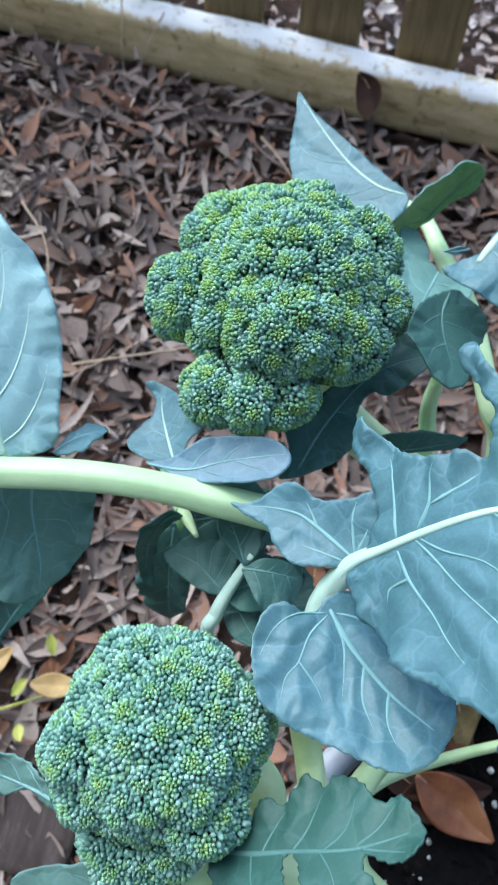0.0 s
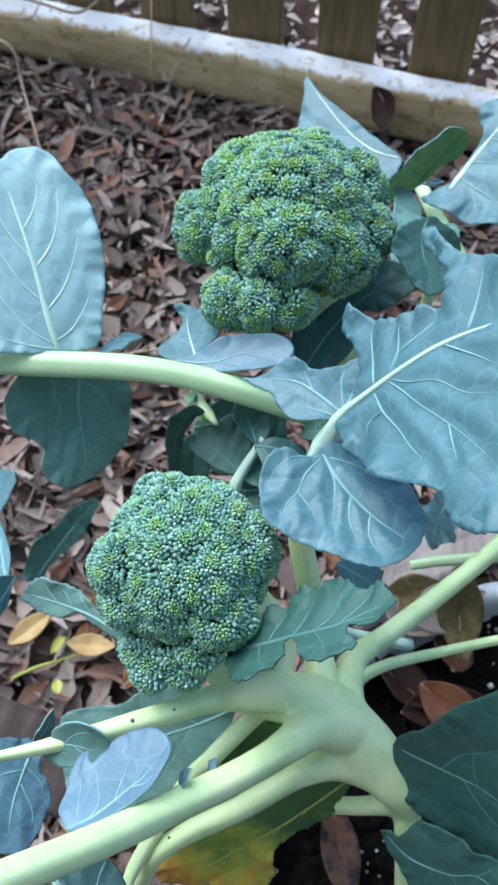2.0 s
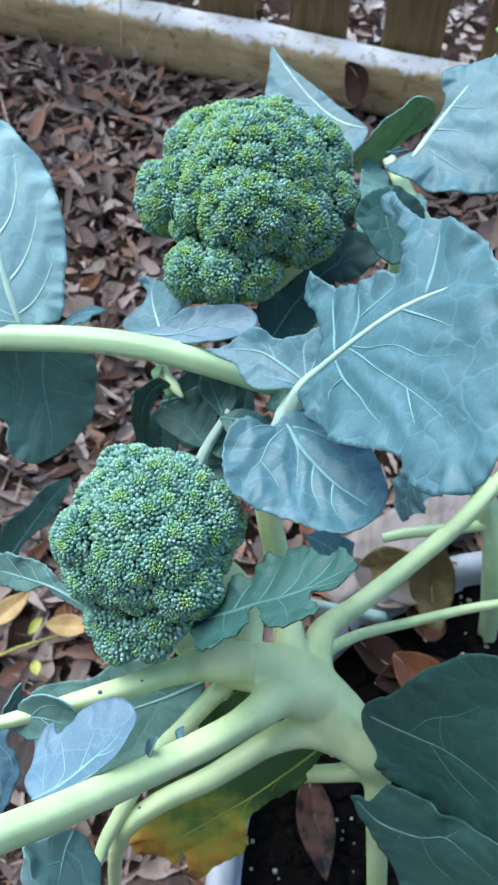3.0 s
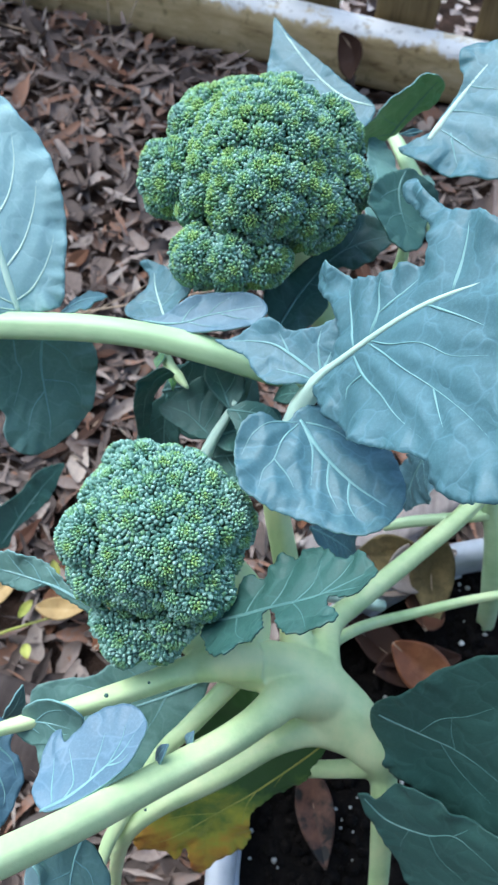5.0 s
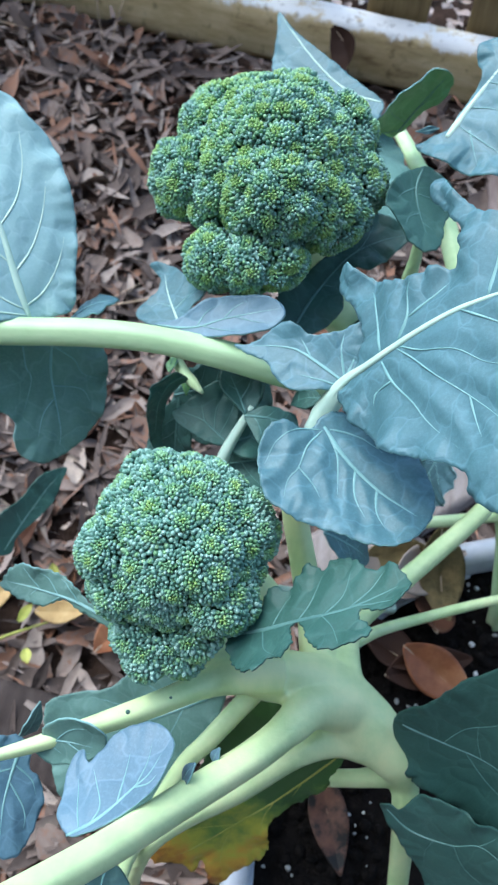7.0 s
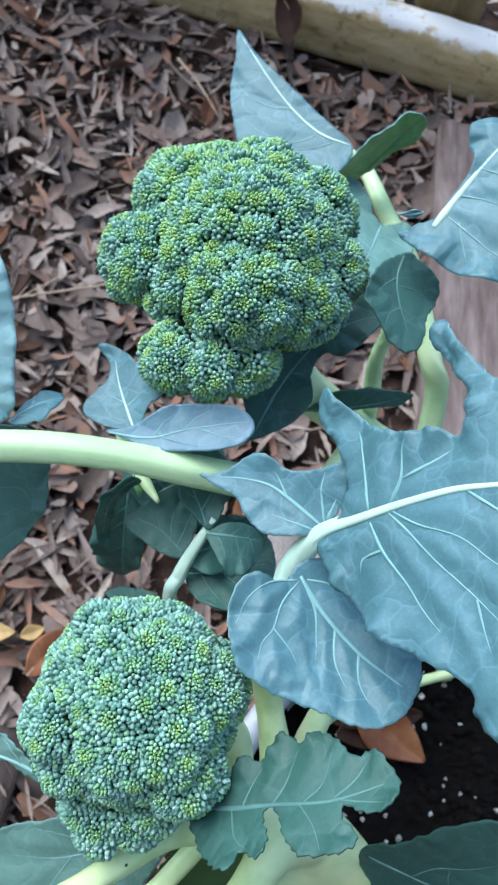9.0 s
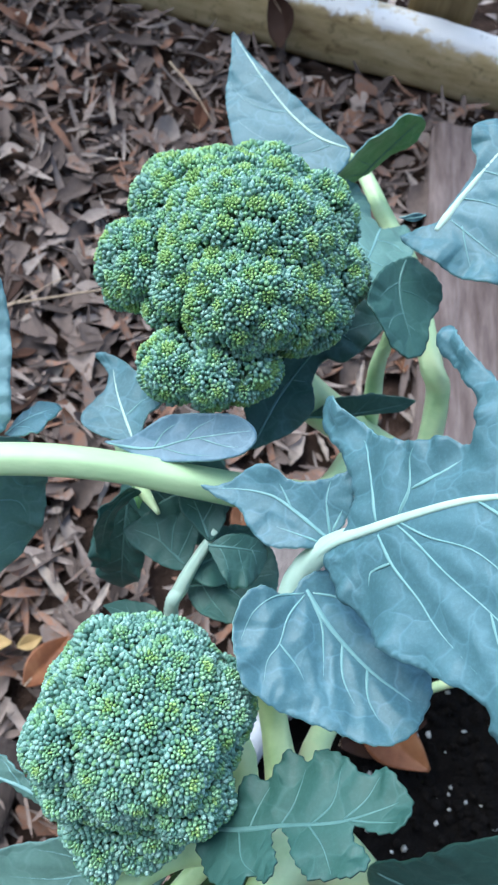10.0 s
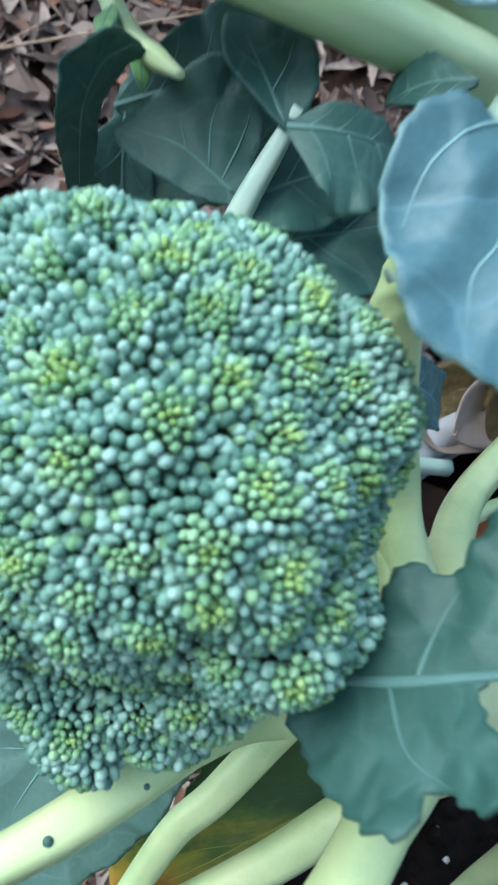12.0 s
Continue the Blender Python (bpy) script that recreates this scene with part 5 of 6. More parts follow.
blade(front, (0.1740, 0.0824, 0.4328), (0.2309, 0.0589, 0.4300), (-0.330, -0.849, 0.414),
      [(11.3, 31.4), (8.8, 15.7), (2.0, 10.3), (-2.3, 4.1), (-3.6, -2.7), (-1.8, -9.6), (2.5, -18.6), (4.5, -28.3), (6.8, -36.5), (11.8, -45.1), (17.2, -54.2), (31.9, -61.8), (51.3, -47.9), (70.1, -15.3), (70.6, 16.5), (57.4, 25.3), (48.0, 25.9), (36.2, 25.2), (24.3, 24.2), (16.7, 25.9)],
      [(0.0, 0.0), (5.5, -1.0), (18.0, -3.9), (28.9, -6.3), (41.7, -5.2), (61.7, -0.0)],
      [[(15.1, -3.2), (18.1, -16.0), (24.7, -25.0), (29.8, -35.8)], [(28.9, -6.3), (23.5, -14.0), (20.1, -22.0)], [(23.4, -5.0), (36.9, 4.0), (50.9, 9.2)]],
      dim=True, shaded=True, rib=0.7, vein=0.32, quilt=0.5, wave=1.8, cup=-2.0, teeth=0.2, label="smooth dark green leaf over the potting soil")
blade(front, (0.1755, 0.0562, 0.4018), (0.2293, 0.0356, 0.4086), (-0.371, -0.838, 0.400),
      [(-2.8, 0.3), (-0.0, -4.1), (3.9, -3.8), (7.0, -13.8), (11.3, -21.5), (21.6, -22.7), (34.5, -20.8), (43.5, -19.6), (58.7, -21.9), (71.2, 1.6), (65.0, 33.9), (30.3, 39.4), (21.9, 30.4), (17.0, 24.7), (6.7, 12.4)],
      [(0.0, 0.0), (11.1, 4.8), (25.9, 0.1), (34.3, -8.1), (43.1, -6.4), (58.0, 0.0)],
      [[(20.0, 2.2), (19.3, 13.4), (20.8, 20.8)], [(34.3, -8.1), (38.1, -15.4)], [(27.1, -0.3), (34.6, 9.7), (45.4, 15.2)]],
      dim=True, shaded=True, rib=0.7, vein=0.32, quilt=0.5, wave=1.8, cup=-2.0, teeth=0.2, label="smooth dark green leaf over the potting soil")
blade(front, (0.0720, 0.0274, 0.4940), (0.0942, 0.0526, 0.4959), (-0.436, 0.322, 0.840),
      [(0.4, 0.4), (0.2, -6.5), (2.9, -10.6), (8.5, -16.9), (13.3, -19.3), (15.8, -17.7), (14.7, -13.7), (18.6, -14.3), (25.8, -15.0), (32.5, -12.0), (37.0, -7.2), (37.7, -1.8), (36.2, 2.1), (31.3, 5.6), (24.2, 8.4), (16.7, 8.6), (10.3, 6.8), (4.4, 3.9)],
      [(0.0, 0.0), (6.7, 2.5), (12.8, 3.3), (21.3, 3.1), (26.8, 3.0), (33.6, 0.0)],
      [[(6.7, 2.5), (11.2, 0.4), (13.6, -6.5), (14.9, -10.8)], [(15.5, 3.3), (20.7, -1.9), (25.6, -7.1)], [(3.7, 1.1), (6.9, -6.3), (9.9, -12.3)], [(21.3, 3.1), (25.1, 5.4), (28.2, 5.0)], [(22.3, 2.9), (28.0, -0.4), (31.9, -4.2)]],
      sky_sheen=True, rib=0.7, vein=0.32, quilt=0.5, wave=1.2, cup=2.0, teeth=0.15, label="smooth blue-grey leaflet on a thick stalk")
blade(front, (0.0446, 0.0531, 0.4615), (0.0466, 0.0230, 0.4636), (0.536, 0.095, 0.839),
      [(-0.7, 5.9), (-1.4, 1.4), (2.3, -3.2), (7.4, -3.9), (10.0, -7.8), (15.3, -10.7), (20.9, -10.8), (29.2, -8.8), (34.0, -4.7), (33.3, 4.5), (23.8, 15.3), (11.2, 19.2), (2.2, 13.7)],
      [(0.0, 0.0), (9.4, 1.1), (19.8, 1.5), (30.2, 0.0)],
      [[(7.6, 0.7), (10.9, -5.1), (15.5, -8.3)], [(12.9, 1.1), (20.3, -5.7), (25.1, -6.9)], [(8.5, 0.8), (12.6, 8.8), (18.4, 12.5)]],
      sky_sheen=True, rib=0.8, vein=0.35, quilt=0.9, wave=1.5, cup=-2.0, teeth=0.7, label="blue-green leaf with toothed edge")
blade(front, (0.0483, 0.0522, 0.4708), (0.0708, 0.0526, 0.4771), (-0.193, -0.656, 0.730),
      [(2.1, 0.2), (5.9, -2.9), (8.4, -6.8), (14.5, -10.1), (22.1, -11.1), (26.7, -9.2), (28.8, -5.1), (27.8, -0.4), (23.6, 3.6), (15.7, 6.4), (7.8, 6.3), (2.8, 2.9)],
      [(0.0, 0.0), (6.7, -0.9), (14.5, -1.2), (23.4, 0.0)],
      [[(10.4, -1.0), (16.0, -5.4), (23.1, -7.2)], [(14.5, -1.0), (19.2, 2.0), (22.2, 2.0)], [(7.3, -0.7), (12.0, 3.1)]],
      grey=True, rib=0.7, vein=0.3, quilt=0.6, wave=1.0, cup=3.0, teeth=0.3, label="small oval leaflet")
leaf(front, (0.0378, 0.0553, 0.4447), (0.0463, 0.0663, 0.4590), (0.721, -0.686, 0.099), [0.1, 1.1, 1.9, 2.8, 3.6, 3.2, 2.8, 2.1, 0.3], [1.6, 6.1, 5.6, 5.1, 4.5, 3.6, 2.5, 1.3, 0.2], sway=0.0, rib=.4, veins=0, wave=.5, quilt=.2, label="tiny pointed leaflet")
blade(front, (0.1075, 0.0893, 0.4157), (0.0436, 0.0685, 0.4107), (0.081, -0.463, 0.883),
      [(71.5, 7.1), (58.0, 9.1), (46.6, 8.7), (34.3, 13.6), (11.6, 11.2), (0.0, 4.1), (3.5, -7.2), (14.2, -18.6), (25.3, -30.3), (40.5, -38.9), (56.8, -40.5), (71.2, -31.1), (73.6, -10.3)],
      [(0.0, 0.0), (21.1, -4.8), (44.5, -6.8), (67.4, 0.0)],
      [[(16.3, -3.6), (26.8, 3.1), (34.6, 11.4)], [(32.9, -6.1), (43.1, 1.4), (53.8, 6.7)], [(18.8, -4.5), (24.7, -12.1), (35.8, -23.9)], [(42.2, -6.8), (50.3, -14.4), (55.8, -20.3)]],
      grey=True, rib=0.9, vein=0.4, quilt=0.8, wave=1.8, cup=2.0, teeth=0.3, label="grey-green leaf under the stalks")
blade(front, (0.1611, 0.0788, 0.3847), (0.0925, 0.0289, 0.3497), (0.216, -0.742, 0.634),
      [(-1.7, 0.5), (11.5, -6.7), (23.1, -12.1), (40.1, -12.3), (51.3, -14.3), (57.1, -25.6), (65.3, -28.7), (70.5, -26.4), (79.0, -28.1), (87.5, -25.6), (83.7, -12.5), (89.9, -14.3), (91.8, -6.5), (98.2, 0.8), (97.7, 10.6), (86.6, 18.8), (70.5, 25.6), (51.8, 33.6), (34.5, 42.1), (20.2, 44.5), (8.1, 37.4), (-1.3, 20.9)],
      [(0.0, 0.0), (18.6, -2.0), (40.2, -3.6), (60.6, -3.0), (81.3, -2.4), (91.7, -0.0)],
      [[(40.2, -3.6), (49.2, -8.4), (58.3, -17.7)], [(24.6, -2.3), (33.5, -7.1)], [(60.6, -3.0), (71.7, -10.6), (79.3, -19.4)], [(60.6, -3.0), (71.0, 3.7), (82.3, 9.0)]],
      yellow=True, rib=0.7, vein=0.3, quilt=0.7, wave=2.6, cup=-3.0, teeth=0.8, label="aged leaf yellowing to orange at its tip")
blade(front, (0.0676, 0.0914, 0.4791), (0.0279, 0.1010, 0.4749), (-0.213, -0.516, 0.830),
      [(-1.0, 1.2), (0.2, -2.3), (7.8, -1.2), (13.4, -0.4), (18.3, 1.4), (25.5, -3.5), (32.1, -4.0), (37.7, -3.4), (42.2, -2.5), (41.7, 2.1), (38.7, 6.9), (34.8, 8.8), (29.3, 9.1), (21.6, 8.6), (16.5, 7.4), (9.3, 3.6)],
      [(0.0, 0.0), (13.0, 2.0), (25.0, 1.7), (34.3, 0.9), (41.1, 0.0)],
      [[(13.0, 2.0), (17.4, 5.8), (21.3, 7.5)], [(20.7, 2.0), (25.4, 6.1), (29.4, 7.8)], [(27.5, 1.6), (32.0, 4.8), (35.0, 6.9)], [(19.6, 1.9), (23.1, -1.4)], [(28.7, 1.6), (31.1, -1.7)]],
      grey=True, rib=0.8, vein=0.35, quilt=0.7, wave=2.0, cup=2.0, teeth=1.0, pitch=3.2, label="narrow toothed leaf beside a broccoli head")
blade(front, (-0.0484, 0.1814, 0.2736), (-0.0224, 0.2371, 0.2866), (0.588, -0.435, 0.682),
      [(64.4, 0.2), (55.3, 3.6), (44.7, 6.7), (28.6, 5.6), (11.4, 1.5), (-0.3, 4.3), (-5.6, -6.8), (6.3, -13.8), (17.4, -18.0), (31.8, -12.2), (49.6, -11.0)],
      [(0.0, 0.0), (18.9, -1.2), (43.1, -1.6), (62.8, -0.0)],
      [[(18.9, -1.2), (24.1, -9.9)], [(30.8, -1.3), (34.7, 2.6)]],
      shaded=True, rib=0.7, vein=0.35, quilt=0.6, wave=1.8, cup=4.0, teeth=0.3, label="dark leaf close above the mulch")
blade(front, (0.0819, 0.0229, 0.4750), (0.0838, 0.0063, 0.4845), (0.800, 0.364, 0.477),
      [(15.6, 16.9), (10.0, 11.1), (0.4, 1.3), (-0.8, -4.0), (2.6, -10.7), (6.7, -14.9), (15.3, -13.2), (22.3, 1.5), (19.5, 11.2)],
      [(0.0, 0.0), (8.1, 1.3), (19.3, 0.0)],
      [[(7.1, 1.1), (7.2, -5.2), (10.2, -8.9)], [(10.4, 1.1), (16.1, 7.5)]],
      grey=True, rib=0.6, vein=0.3, quilt=0.6, wave=1.4, teeth=0.3, label="small leaf below a thick stalk")
leaf(front, (0.0584, 0.0151, 0.4333), (0.0831, -0.0039, 0.3957), (0.361, -0.715, 0.599), [1.2, 9.2, 13.2, 12.6, 12.1, 11.4, 8.3, 4.4, 0.7], [0.8, 5.7, 7.6, 9.5, 11.5, 9.3, 6.4, 3.5, 0.5], sway=0.0, rib=.7, veins=3, wave=1, bend=2, quilt=.3, under=True, label="pale leaf below a thick stalk")
leaf(front, (0.0210, 0.1028, 0.4800), (-0.0166, 0.1649, 0.4453), (-0.491, 0.179, 0.852), [0.8, 6.2, 11.5, 16.8, 17.6, 18.0, 18.6, 17.8, 11.7], [0.5, 3.0, 2.6, 1.5, 0.4, 5.2, 9.8, 7.2, 1.5], sway=0.0, rib=.8, veins=4, wave=2, bend=3, quilt=.5, label="blue-green leaf above the mulch")
leaf(front, (0.0230, 0.1045, 0.4804), (0.0153, 0.0736, 0.4909), (0.965, -0.172, 0.198), [0.3, 2.2, 4.1, 6.0, 7.9, 8.3, 7.7, 4.1, 0.5], [0.8, 5.9, 9.2, 12.5, 14.1, 14.4, 14.7, 9.6, 1.4], sway=0.0, rib=.8, veins=4, wave=2, bend=3, quilt=.5, label="blue-green leaf above the mulch")
leaf(front, (0.1955, 0.2229, 0.3986), (0.1908, 0.2030, 0.3649), (-0.938, -0.225, 0.264), [16.6, 18.6, 20.6, 22.7, 18.7, 14.1, 9.7, 5.2, 0.7], [0.9, 6.1, 11.3, 14.9, 15.6, 16.2, 16.9, 14.2, 1.9], sway=0.0, rib=.6, veins=3, wave=2, bend=3, quilt=.5, label="grey-green leaf below the large leaf")
leaf(front, (0.1404, 0.1704, 0.3968), (0.1679, 0.1755, 0.3568), (0.826, -0.055, 0.560), [0.8, 5.1, 8.9, 9.4, 10.0, 10.6, 11.1, 8.5, 1.1], [0.8, 5.3, 9.9, 11.2, 10.5, 9.7, 8.9, 4.8, 0.7], sway=0.0, rib=.6, veins=3, wave=2, bend=3, quilt=.5, label="grey-green leaf below the large leaf")
leaf(rear, (0.0301, 0.1965, 0.5004), (0.0451, 0.2102, 0.4980), (-0.192, 0.371, 0.908), [0.2, 1.3, 2.4, 3.5, 4.2, 4.8, 5.5, 5.2, 3.0], [0.8, 6.0, 7.9, 9.2, 8.1, 6.6, 5.1, 2.8, 0.4], sway=0.0, rib=.4, veins=2, wave=1, bend=2, quilt=.3, fold=15, label="small green leaflet on the long stalk")
leaf(front, (0.1006, 0.0456, 0.4821), (0.1034, 0.0512, 0.4897), (-0.867, -0.188, 0.461), [0.3, 1.4, 2.2, 2.5, 2.2, 1.4, 0.3], [0.3, 1.4, 2.2, 2.5, 2.2, 1.4, 0.3], sway=0.0, rib=.3, veins=0, wave=.3, bend=1, quilt=.1, teeth=0, sky_sheen=True, label="tiny blue-grey leaflet on a thick stalk")
leaf(front, (0.1084, 0.0541, 0.4716), (0.1094, 0.0581, 0.4775), (-0.690, -0.540, 0.482), [0.3, 1.0, 1.7, 1.9, 1.7, 1.0, 0.3], [0.3, 1.0, 1.7, 1.9, 1.7, 1.0, 0.3], sway=0.0, rib=.3, veins=0, wave=.3, bend=1, quilt=.1, teeth=0, sky_sheen=True, label="tiny blue-grey leaflet on a thick stalk")
leaf(rear, (0.0683, 0.2004, 0.4495), (0.0681, 0.1795, 0.3985), (-0.108, -0.920, 0.378), [0.8, 6.1, 7.5, 8.4, 9.1, 8.6, 8.1, 6.1, 0.8], [1.1, 8.5, 11.5, 12.6, 13.3, 12.6, 11.9, 10.2, 1.4], sway=0.0, rib=.7, veins=4, wave=3, bend=4, quilt=.6, fold=20, shaded=True, label="long wavy dark leaf hanging below a stalk")
leaf(rear, (0.0991, 0.2049, 0.4211), (0.0706, 0.2123, 0.4185), (-0.060, 0.122, 0.991), [4.4, 7.6, 7.7, 7.8, 8.0, 7.0, 5.7, 3.9, 0.6], [0.9, 6.5, 9.4, 9.1, 8.9, 8.6, 7.1, 5.5, 1.5], sway=0.0, rib=.5, veins=3, wave=1, bend=2, quilt=.4, shaded=True, label="dark small leaf under a stalk")
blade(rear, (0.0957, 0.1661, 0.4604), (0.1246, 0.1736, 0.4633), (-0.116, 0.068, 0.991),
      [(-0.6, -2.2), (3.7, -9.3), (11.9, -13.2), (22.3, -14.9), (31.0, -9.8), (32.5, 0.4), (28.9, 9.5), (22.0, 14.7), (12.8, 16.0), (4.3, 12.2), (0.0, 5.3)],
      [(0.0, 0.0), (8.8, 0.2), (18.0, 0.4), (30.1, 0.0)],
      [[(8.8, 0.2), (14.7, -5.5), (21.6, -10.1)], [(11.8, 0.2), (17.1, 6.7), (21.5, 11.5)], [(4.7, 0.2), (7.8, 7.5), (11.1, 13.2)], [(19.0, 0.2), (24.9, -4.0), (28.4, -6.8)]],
      shaded=True, rib=0.6, vein=0.3, quilt=0.9, wave=1.8, cup=2.0, teeth=0.4, label="dark leaf in the shade beside a pale stalk")
# broad dark leaf added to close a gap, shade put into its colour
leaf(rear, (0.1022, 0.2250, 0.4460), (0.0667, 0.1929, 0.4358), (-0.140, -0.158, 0.977), [2.6, 17.0, 20.0, 23.1, 24.5, 22.5, 20.3, 14.4, 2.0], [1.1, 8.3, 13.7, 16.2, 18.7, 17.4, 15.3, 11.6, 1.6], sway=0.0, rib=.7, veins=3, wave=2, bend=3, quilt=.5, shaded=True, label="broad dark leaf in the shade")
leaf(rear, (0.1026, 0.1790, 0.4451), (0.1257, 0.1950, 0.4336), (0.417, 0.051, 0.908), [2.2, 8.8, 10.1, 11.4, 12.4, 11.2, 10.0, 8.7, 1.2], [0.5, 3.6, 5.3, 6.1, 7.0, 7.0, 6.0, 5.0, 0.7], sway=0.0, rib=.6, veins=3, wave=1, bend=2, quilt=.4, shaded=True, label="dark small leaf on a pale stalk")
leaf(rear, (0.0998, 0.1737, 0.4853), (0.1205, 0.1760, 0.4786), (0.321, -0.192, 0.927), [0.3, 2.5, 4.3, 4.7, 5.1, 4.6, 3.9, 2.5, 0.3], [0.8, 6.1, 11.3, 13.8, 13.2, 12.5, 10.2, 7.3, 1.1], sway=0.0, rib=.6, veins=3, wave=1.5, bend=3, quilt=.6, shaded=True, label="dark leaf half hidden behind a blue-green lobe")
leaf(rear, (0.1286, 0.1814, 0.4922), (0.1167, 0.1842, 0.4807), (-0.666, 0.164, 0.727), [0.7, 4.8, 4.6, 2.5, 0.2], [0.3, 3.6, 6.6, 8.1, 9.7], sway=0.0, rib=.5, veins=3, wave=1, bend=2, quilt=.4, shaded=True, label="small dark leaf under the large leaf")
# another dark gap filler, coloured as if shaded
leaf(rear, (0.0659, 0.2012, 0.4496), (0.1057, 0.2089, 0.4645), (-0.156, -0.642, 0.750), [0.6, 4.0, 7.5, 10.2, 11.7, 13.2, 12.6, 11.2, 2.6], [1.3, 9.3, 13.3, 14.9, 16.5, 14.9, 12.8, 9.9, 1.3], sway=0.0, rib=.7, veins=4, wave=2, bend=3, quilt=.6, shaded=True, label="dark leaf in the shade of a thick stalk")


def spots(plant, places):
    """Small dark leaf scars on the stalks."""
    for x, y, z, r in places:
        bm = bmesh.new()
        bmesh.ops.create_icosphere(bm, subdivisions=2, radius=r / 1000, matrix=Matrix.Translation((x, y, z)) @ Matrix.Diagonal((1, 1, 0.7, 1)))
        part("scar", bm, SHADED_LEAF, plant)


spots(front, [(0.0781, 0.0653, 0.4715, 0.79), (0.1719, 0.0695, 0.3934, 0.65), (0.0905, 0.0726, 0.4670, 0.50), (0.0945, 0.0362, 0.4341, 0.50)])


# ---- fallen leaves, twigs ----
def fallen(at, length, width, turn, tilt, curl, label, mat=None, seed=1):
    rnd = random.Random(seed)
    bm = bmesh.new()
    nu, nv = 22, 6
    grid = []
    for i in range(nu + 1):
        u = i / nu
        w = width * max(0.03, math.sin(math.pi * (0.03 + 0.94 * u) ** 0.9)) / 2
        row = []
        for j in range(-nv, nv + 1):
            v = j / nv
            x = (u - 0.5) * length
            y = v * w
            z = curl * length * (2 * u - 1) ** 2 + abs(v) * w * 0.35 + 0.0025 * noise.noise(Vector((x * 60, y * 60, seed)))
            row.append(bm.verts.new((x, y, z)))
        grid.append(row)
    for i in range(nu):
        for j in range(2 * nv):
            bm.faces.new((grid[i][j], grid[i][j + 1], grid[i + 1][j + 1], grid[i + 1][j]))
    rib = [Vector(((u - 0.5) * length, 0, curl * length * (2 * u - 1) ** 2 - 0.0002)) for u in (k / 10 for k in range(11))]
    bmesh.ops.transform(bm, matrix=pose(*at, tilt[0], tilt[1], turn), verts=bm.verts)
    ob = part("fallen_leaf", bm, mat or FALLEN, None, label)
    sol = ob.modifiers.new("thickness", "SOLIDIFY")
    sol.thickness = 0.0007
    tagged(ob, category="leaf", group="fallen leaves")
    bm = bmesh.new()
    tube(bm, rib, [0.0009, 0.0006, 0.0003], 6)
    bmesh.ops.transform(bm, matrix=pose(*at, tilt[0], tilt[1], turn), verts=bm.verts)
    part("midrib", bm, TWIG, ob)


fallen((0.2176, 0.1484, 0.2727), 0.055, 0.026, 20, (12, 5), 0.12, "curled red-brown dry leaf on the potting soil", seed=2)
fallen((0.1684, 0.0595, 0.2699), 0.054, 0.021, -72, (5, 3), 0.10, "flat brown soil-stained dry leaf on the potting soil", SOILED, seed=3)
fallen((0.1911, 0.1569, 0.2746), 0.05, 0.028, 150, (20, -10), 0.15, "brown dry leaf on the potting soil", seed=4)
fallen((0.2100, 0.2041, 0.2879), 0.055, 0.03, 35, (25, 10), 0.2, "crumpled pale dry leaf against the pot rim", PALE, seed=8)
fallen((0.1864, 0.1947, 0.2841), 0.045, 0.028, -30, (-20, 15), 0.2, "crumpled pale dry leaf against the pot rim", PALE, seed=9)
fallen((0.2194, 0.1805, 0.2784), 0.05, 0.026, 80, (10, 25), 0.22, "crumpled tan dry leaf on the potting soil", seed=10)
fallen((0.130, 1.075, 0.05), 0.075, 0.05, -70, (60, 20), 0.25, "curled dark red-brown leaf leaning on the timber", seed=5)
fallen((-0.067, 0.214, 0.030), 0.045, 0.022, 8, (8, 4), 0.1, "tan yellow fallen leaf on the mulch", TAN, seed=61)
fallen((-0.013, 0.204, 0.030), 0.055, 0.03, 60, (15, 10), 0.15, "orange-brown fallen leaf on the mulch", RUST, seed=62)
fallen((-0.030, 0.219, 0.030), 0.022, 0.014, 30, (10, 5), 0.1, "small yellow fallen leaf on the mulch", TAN, seed=63)
fallen((-0.129, 0.220, 0.030), 0.05, 0.022, 50, (10, -5), 0.12, "tan fallen leaf on the mulch", TAN, seed=64)
fallen((0.2232, 0.1446, 0.2765), 0.05, 0.028, -30, (14, 8), 0.14, "rust-brown dry leaf on the potting soil", RUST, seed=65)
fallen((0.2204, 0.2013, 0.2935), 0.062, 0.028, -75, (8, 38), 0.16, "withered olive-brown leaf hanging over the pot rim", OLIVE, seed=66)
fallen((0.1958, 0.2107, 0.2879), 0.045, 0.026, 10, (30, -12), 0.22, "withered olive-brown leaf hanging over the pot rim", OLIVE, seed=67)
FALLEN_SPOTS = random.Random(21)
for k in range(46):
    fx, fy = FALLEN_SPOTS.uniform(-0.62, 0.36), FALLEN_SPOTS.uniform(0.18, 1.04)
    if fence_side(fx, fy) < -0.1 and not in_pot(fx, fy):
        fallen((fx, fy, ground_height(fx, fy) + 0.014), FALLEN_SPOTS.uniform(0.036, 0.062), FALLEN_SPOTS.uniform(0.014, 0.024), FALLEN_SPOTS.uniform(0, 360),
               (FALLEN_SPOTS.gauss(0, 14), FALLEN_SPOTS.gauss(0, 12)), FALLEN_SPOTS.uniform(-0.05, 0.16), "red-brown dry leaf lying on the mulch", seed=30 + k)


def twig(pts, r, label):
    bm = bmesh.new()
    tube(bm, spline(pts, 6), [r / 1000, r * 0.8 / 1000, r * 0.4 / 1000], 8, 0.08)
    tagged(part("twig", bm, TWIG, None, label), category="twig", group="twigs")


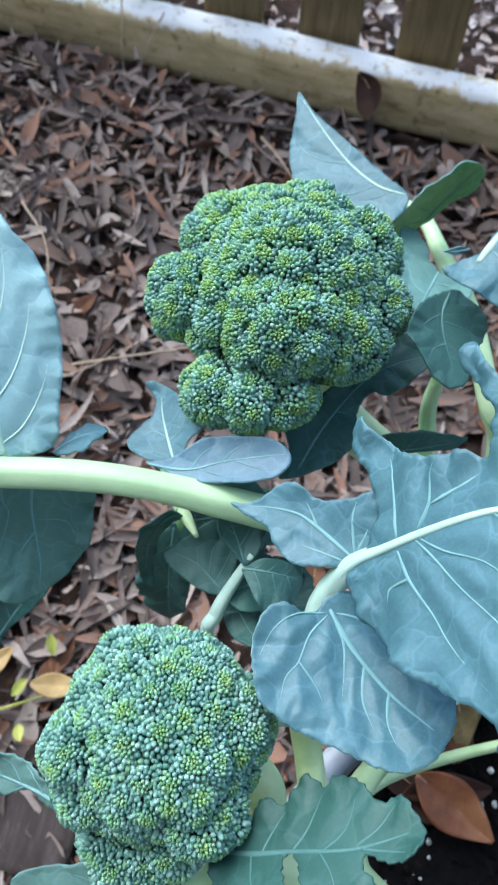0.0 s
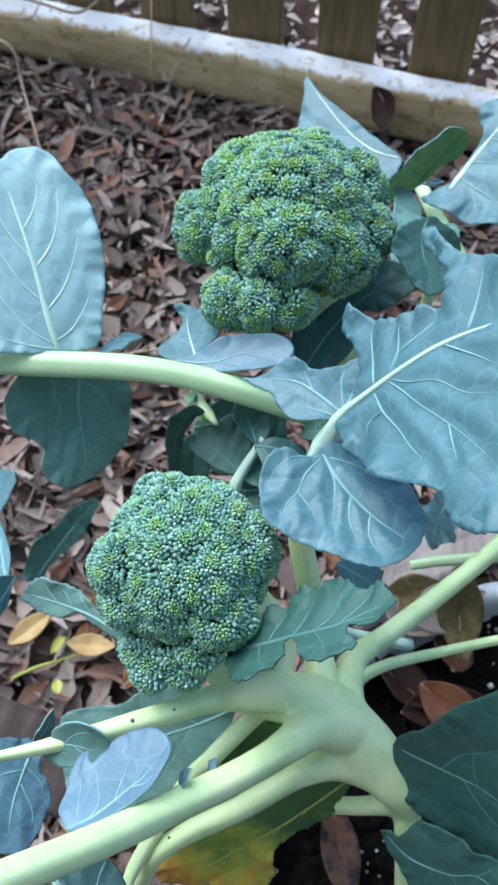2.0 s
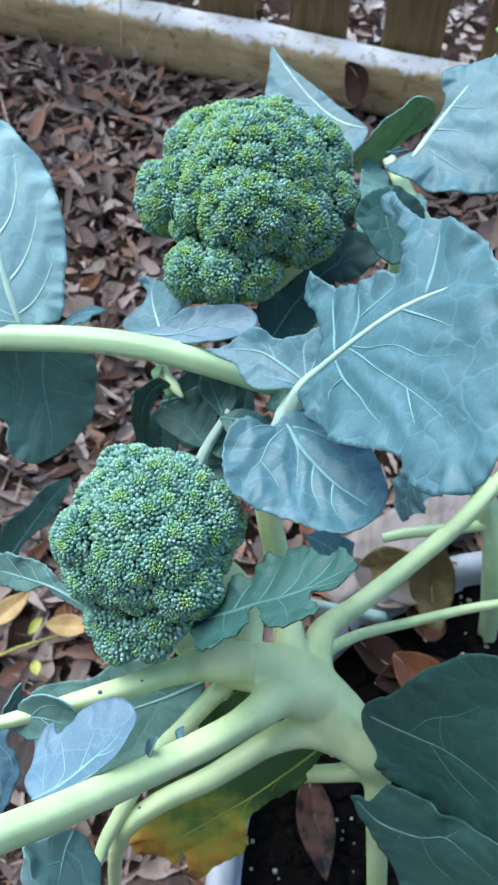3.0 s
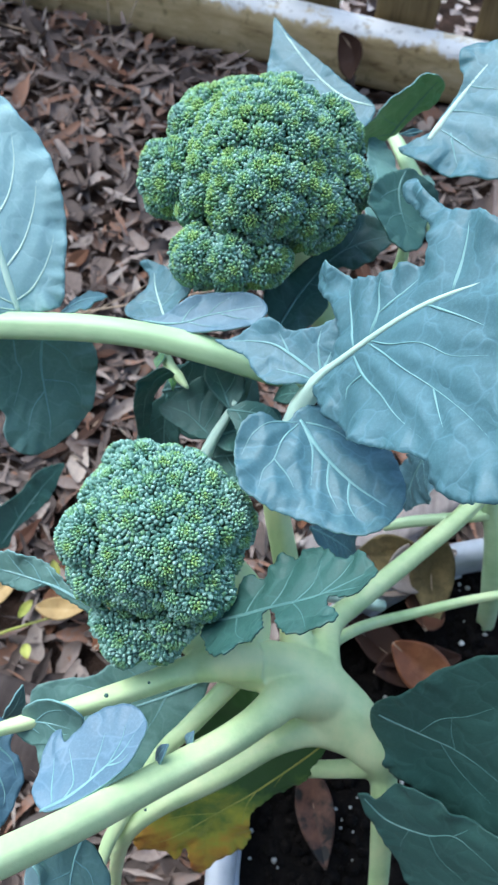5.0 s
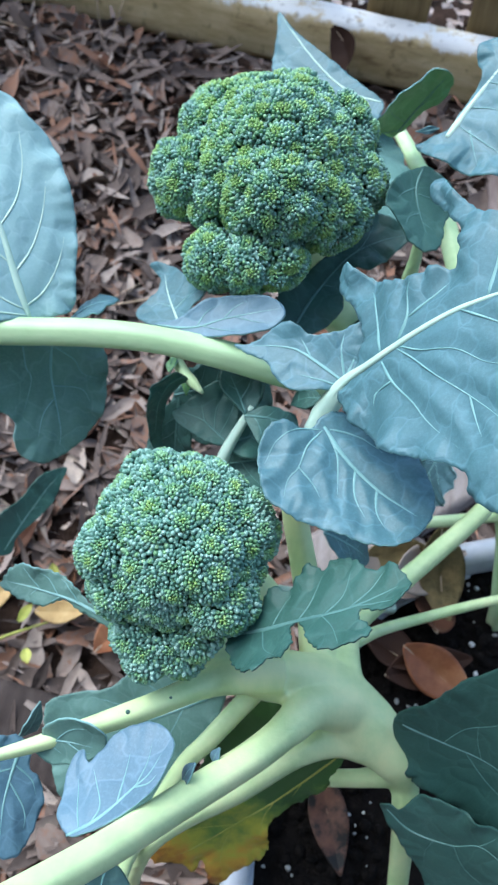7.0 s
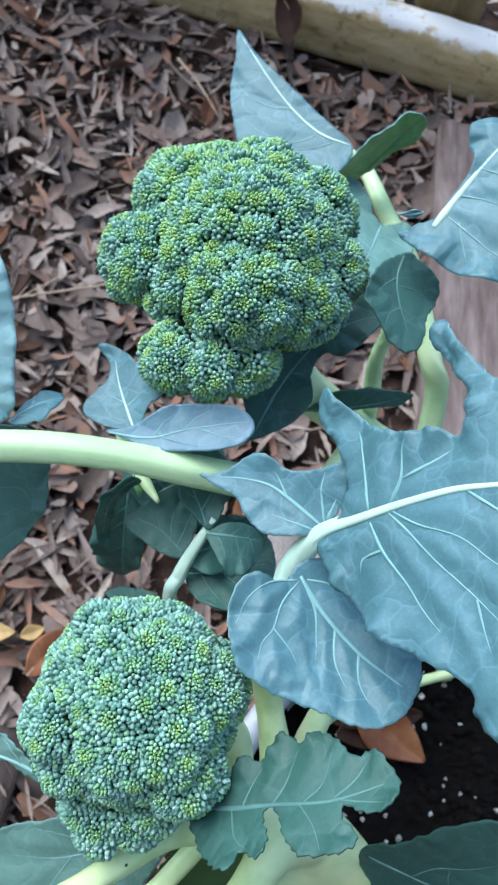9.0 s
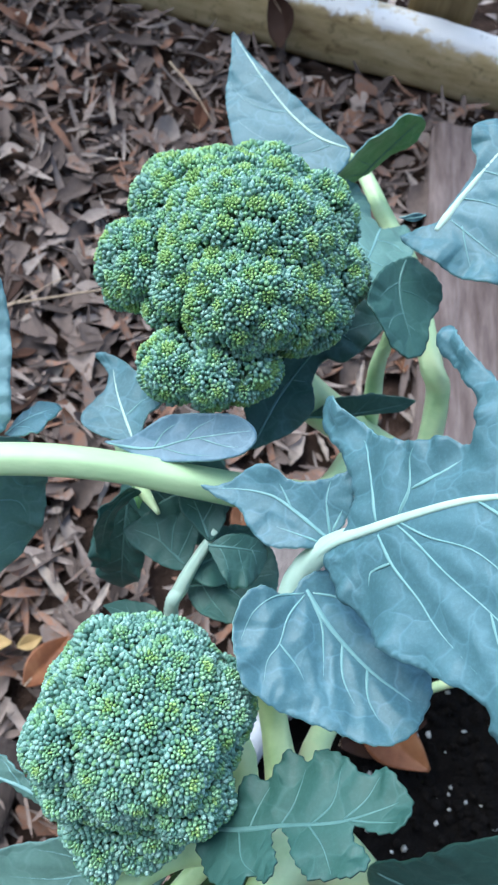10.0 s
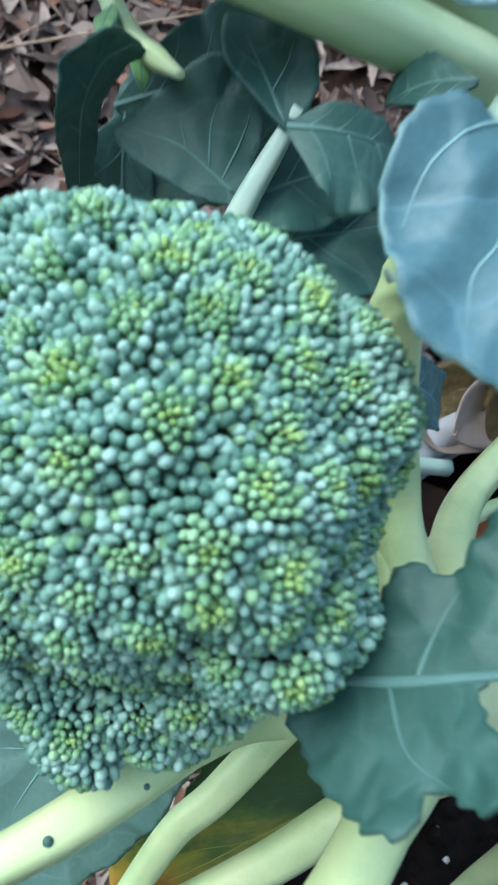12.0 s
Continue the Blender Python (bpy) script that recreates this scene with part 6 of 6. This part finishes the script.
twig([(-0.018, 0.998, 0.022), (0.018, 0.95, 0.026), (0.052, 0.903, 0.018)], 1.8, "thin grey twig lying on the mulch")
twig([(-0.52, 1.09, 0.10), (-0.454, 1.070, 0.095), (-0.435, 1.039, 0.05), (-0.372, 0.926, 0.02)], 3.2, "thin bleached twig leaning against the timber")
twig([(-0.30, 0.80, 0.025), (-0.25, 0.74, 0.024), (-0.22, 0.66, 0.02)], 1.6, "thin grey twig lying on the mulch")
twig([(-0.16, 0.56, 0.025), (-0.05, 0.60, 0.03), (0.08, 0.66, 0.025)], 1.5, "thin grey twig lying on the mulch")
twig([(-0.25, 0.50, 0.03), (-0.16, 0.54, 0.03), (-0.08, 0.62, 0.025)], 1.3, "thin grey twig lying on the mulch")


# ---- a seedling and dry vines ----
def seedling():
    base = (-0.112, 0.182, 0.035)
    weed = thing("seedling", base, "small yellowing weed sprawling on the mulch", "weed")
    stalk(weed, [(-0.131, 0.170, 0.030), (-0.112, 0.182, 0.035), (-0.094, 0.192, 0.035), (-0.071, 0.206, 0.030)], [1.2, 1.4, 1.2, 0.7], "stem", mat=WEED)
    for at, tip in (((-0.098, 0.196, 0.045), (0.012, 0.014, 0.012)), ((-0.075, 0.237, 0.040), (-0.006, 0.016, 0.010)), ((-0.088, 0.176, 0.035), (0.008, -0.014, 0.006))):
        a = Vector(at)
        b = a + Vector(tip)
        bm = bmesh.new()
        side = Vector(tip).cross(Vector((0, 0, 1))).normalized() * 0.005
        grid = [[bm.verts.new(a.lerp(b, u) + side * (v * math.sin(math.pi * (0.08 + 0.88 * u))) + Vector((0, 0, 0.0025 * abs(v) - 0.004 * (u - 0.5) ** 2))) for v in (-1, -0.5, 0, 0.5, 1)] for u in (k / 8 for k in range(9))]
        for p, q in zip(grid, grid[1:]):
            for j in range(4):
                bm.faces.new((p[j], p[j + 1], q[j + 1], q[j]))
        part("leaf", bm, WEED, weed)


seedling()


def vine(pts, r):
    bm = bmesh.new()
    tube(bm, spline(pts, 8), [r / 1000, r * 0.85 / 1000, r * 0.5 / 1000], 8, 0.1)
    tagged(part("dry_vine", bm, TWIG, None, "thin dry tan vine trailing over the timber"), category="vine", group="dry vines")


vine([(-0.560, 1.165, 0.13), (-0.506, 1.158, 0.13), (-0.465, 1.152, 0.13), (-0.417, 1.145, 0.125), (-0.368, 1.139, 0.12), (-0.348, 1.177, 0.118), (-0.349, 1.216, 0.12)], 2.6)
vine([(-0.545, 1.160, 0.095), (-0.470, 1.135, 0.105), (-0.433, 1.115, 0.118), (-0.428, 1.134, 0.122), (-0.432, 1.17, 0.12)], 1.8)
vine([(-0.520, 1.14, 0.02), (-0.461, 1.125, 0.016), (-0.411, 1.11, 0.014), (-0.354, 1.098, 0.014), (-0.292, 1.085, 0.010)], 2.0)
vine([(-0.262, 1.200, 0.13), (-0.249, 1.138, 0.10), (-0.244, 1.098, 0.055), (-0.236, 1.085, 0.01)], 1.2)
vine([(-0.190, 1.150, 0.092), (-0.208, 1.100, 0.065), (-0.226, 1.082, 0.012)], 1.2)
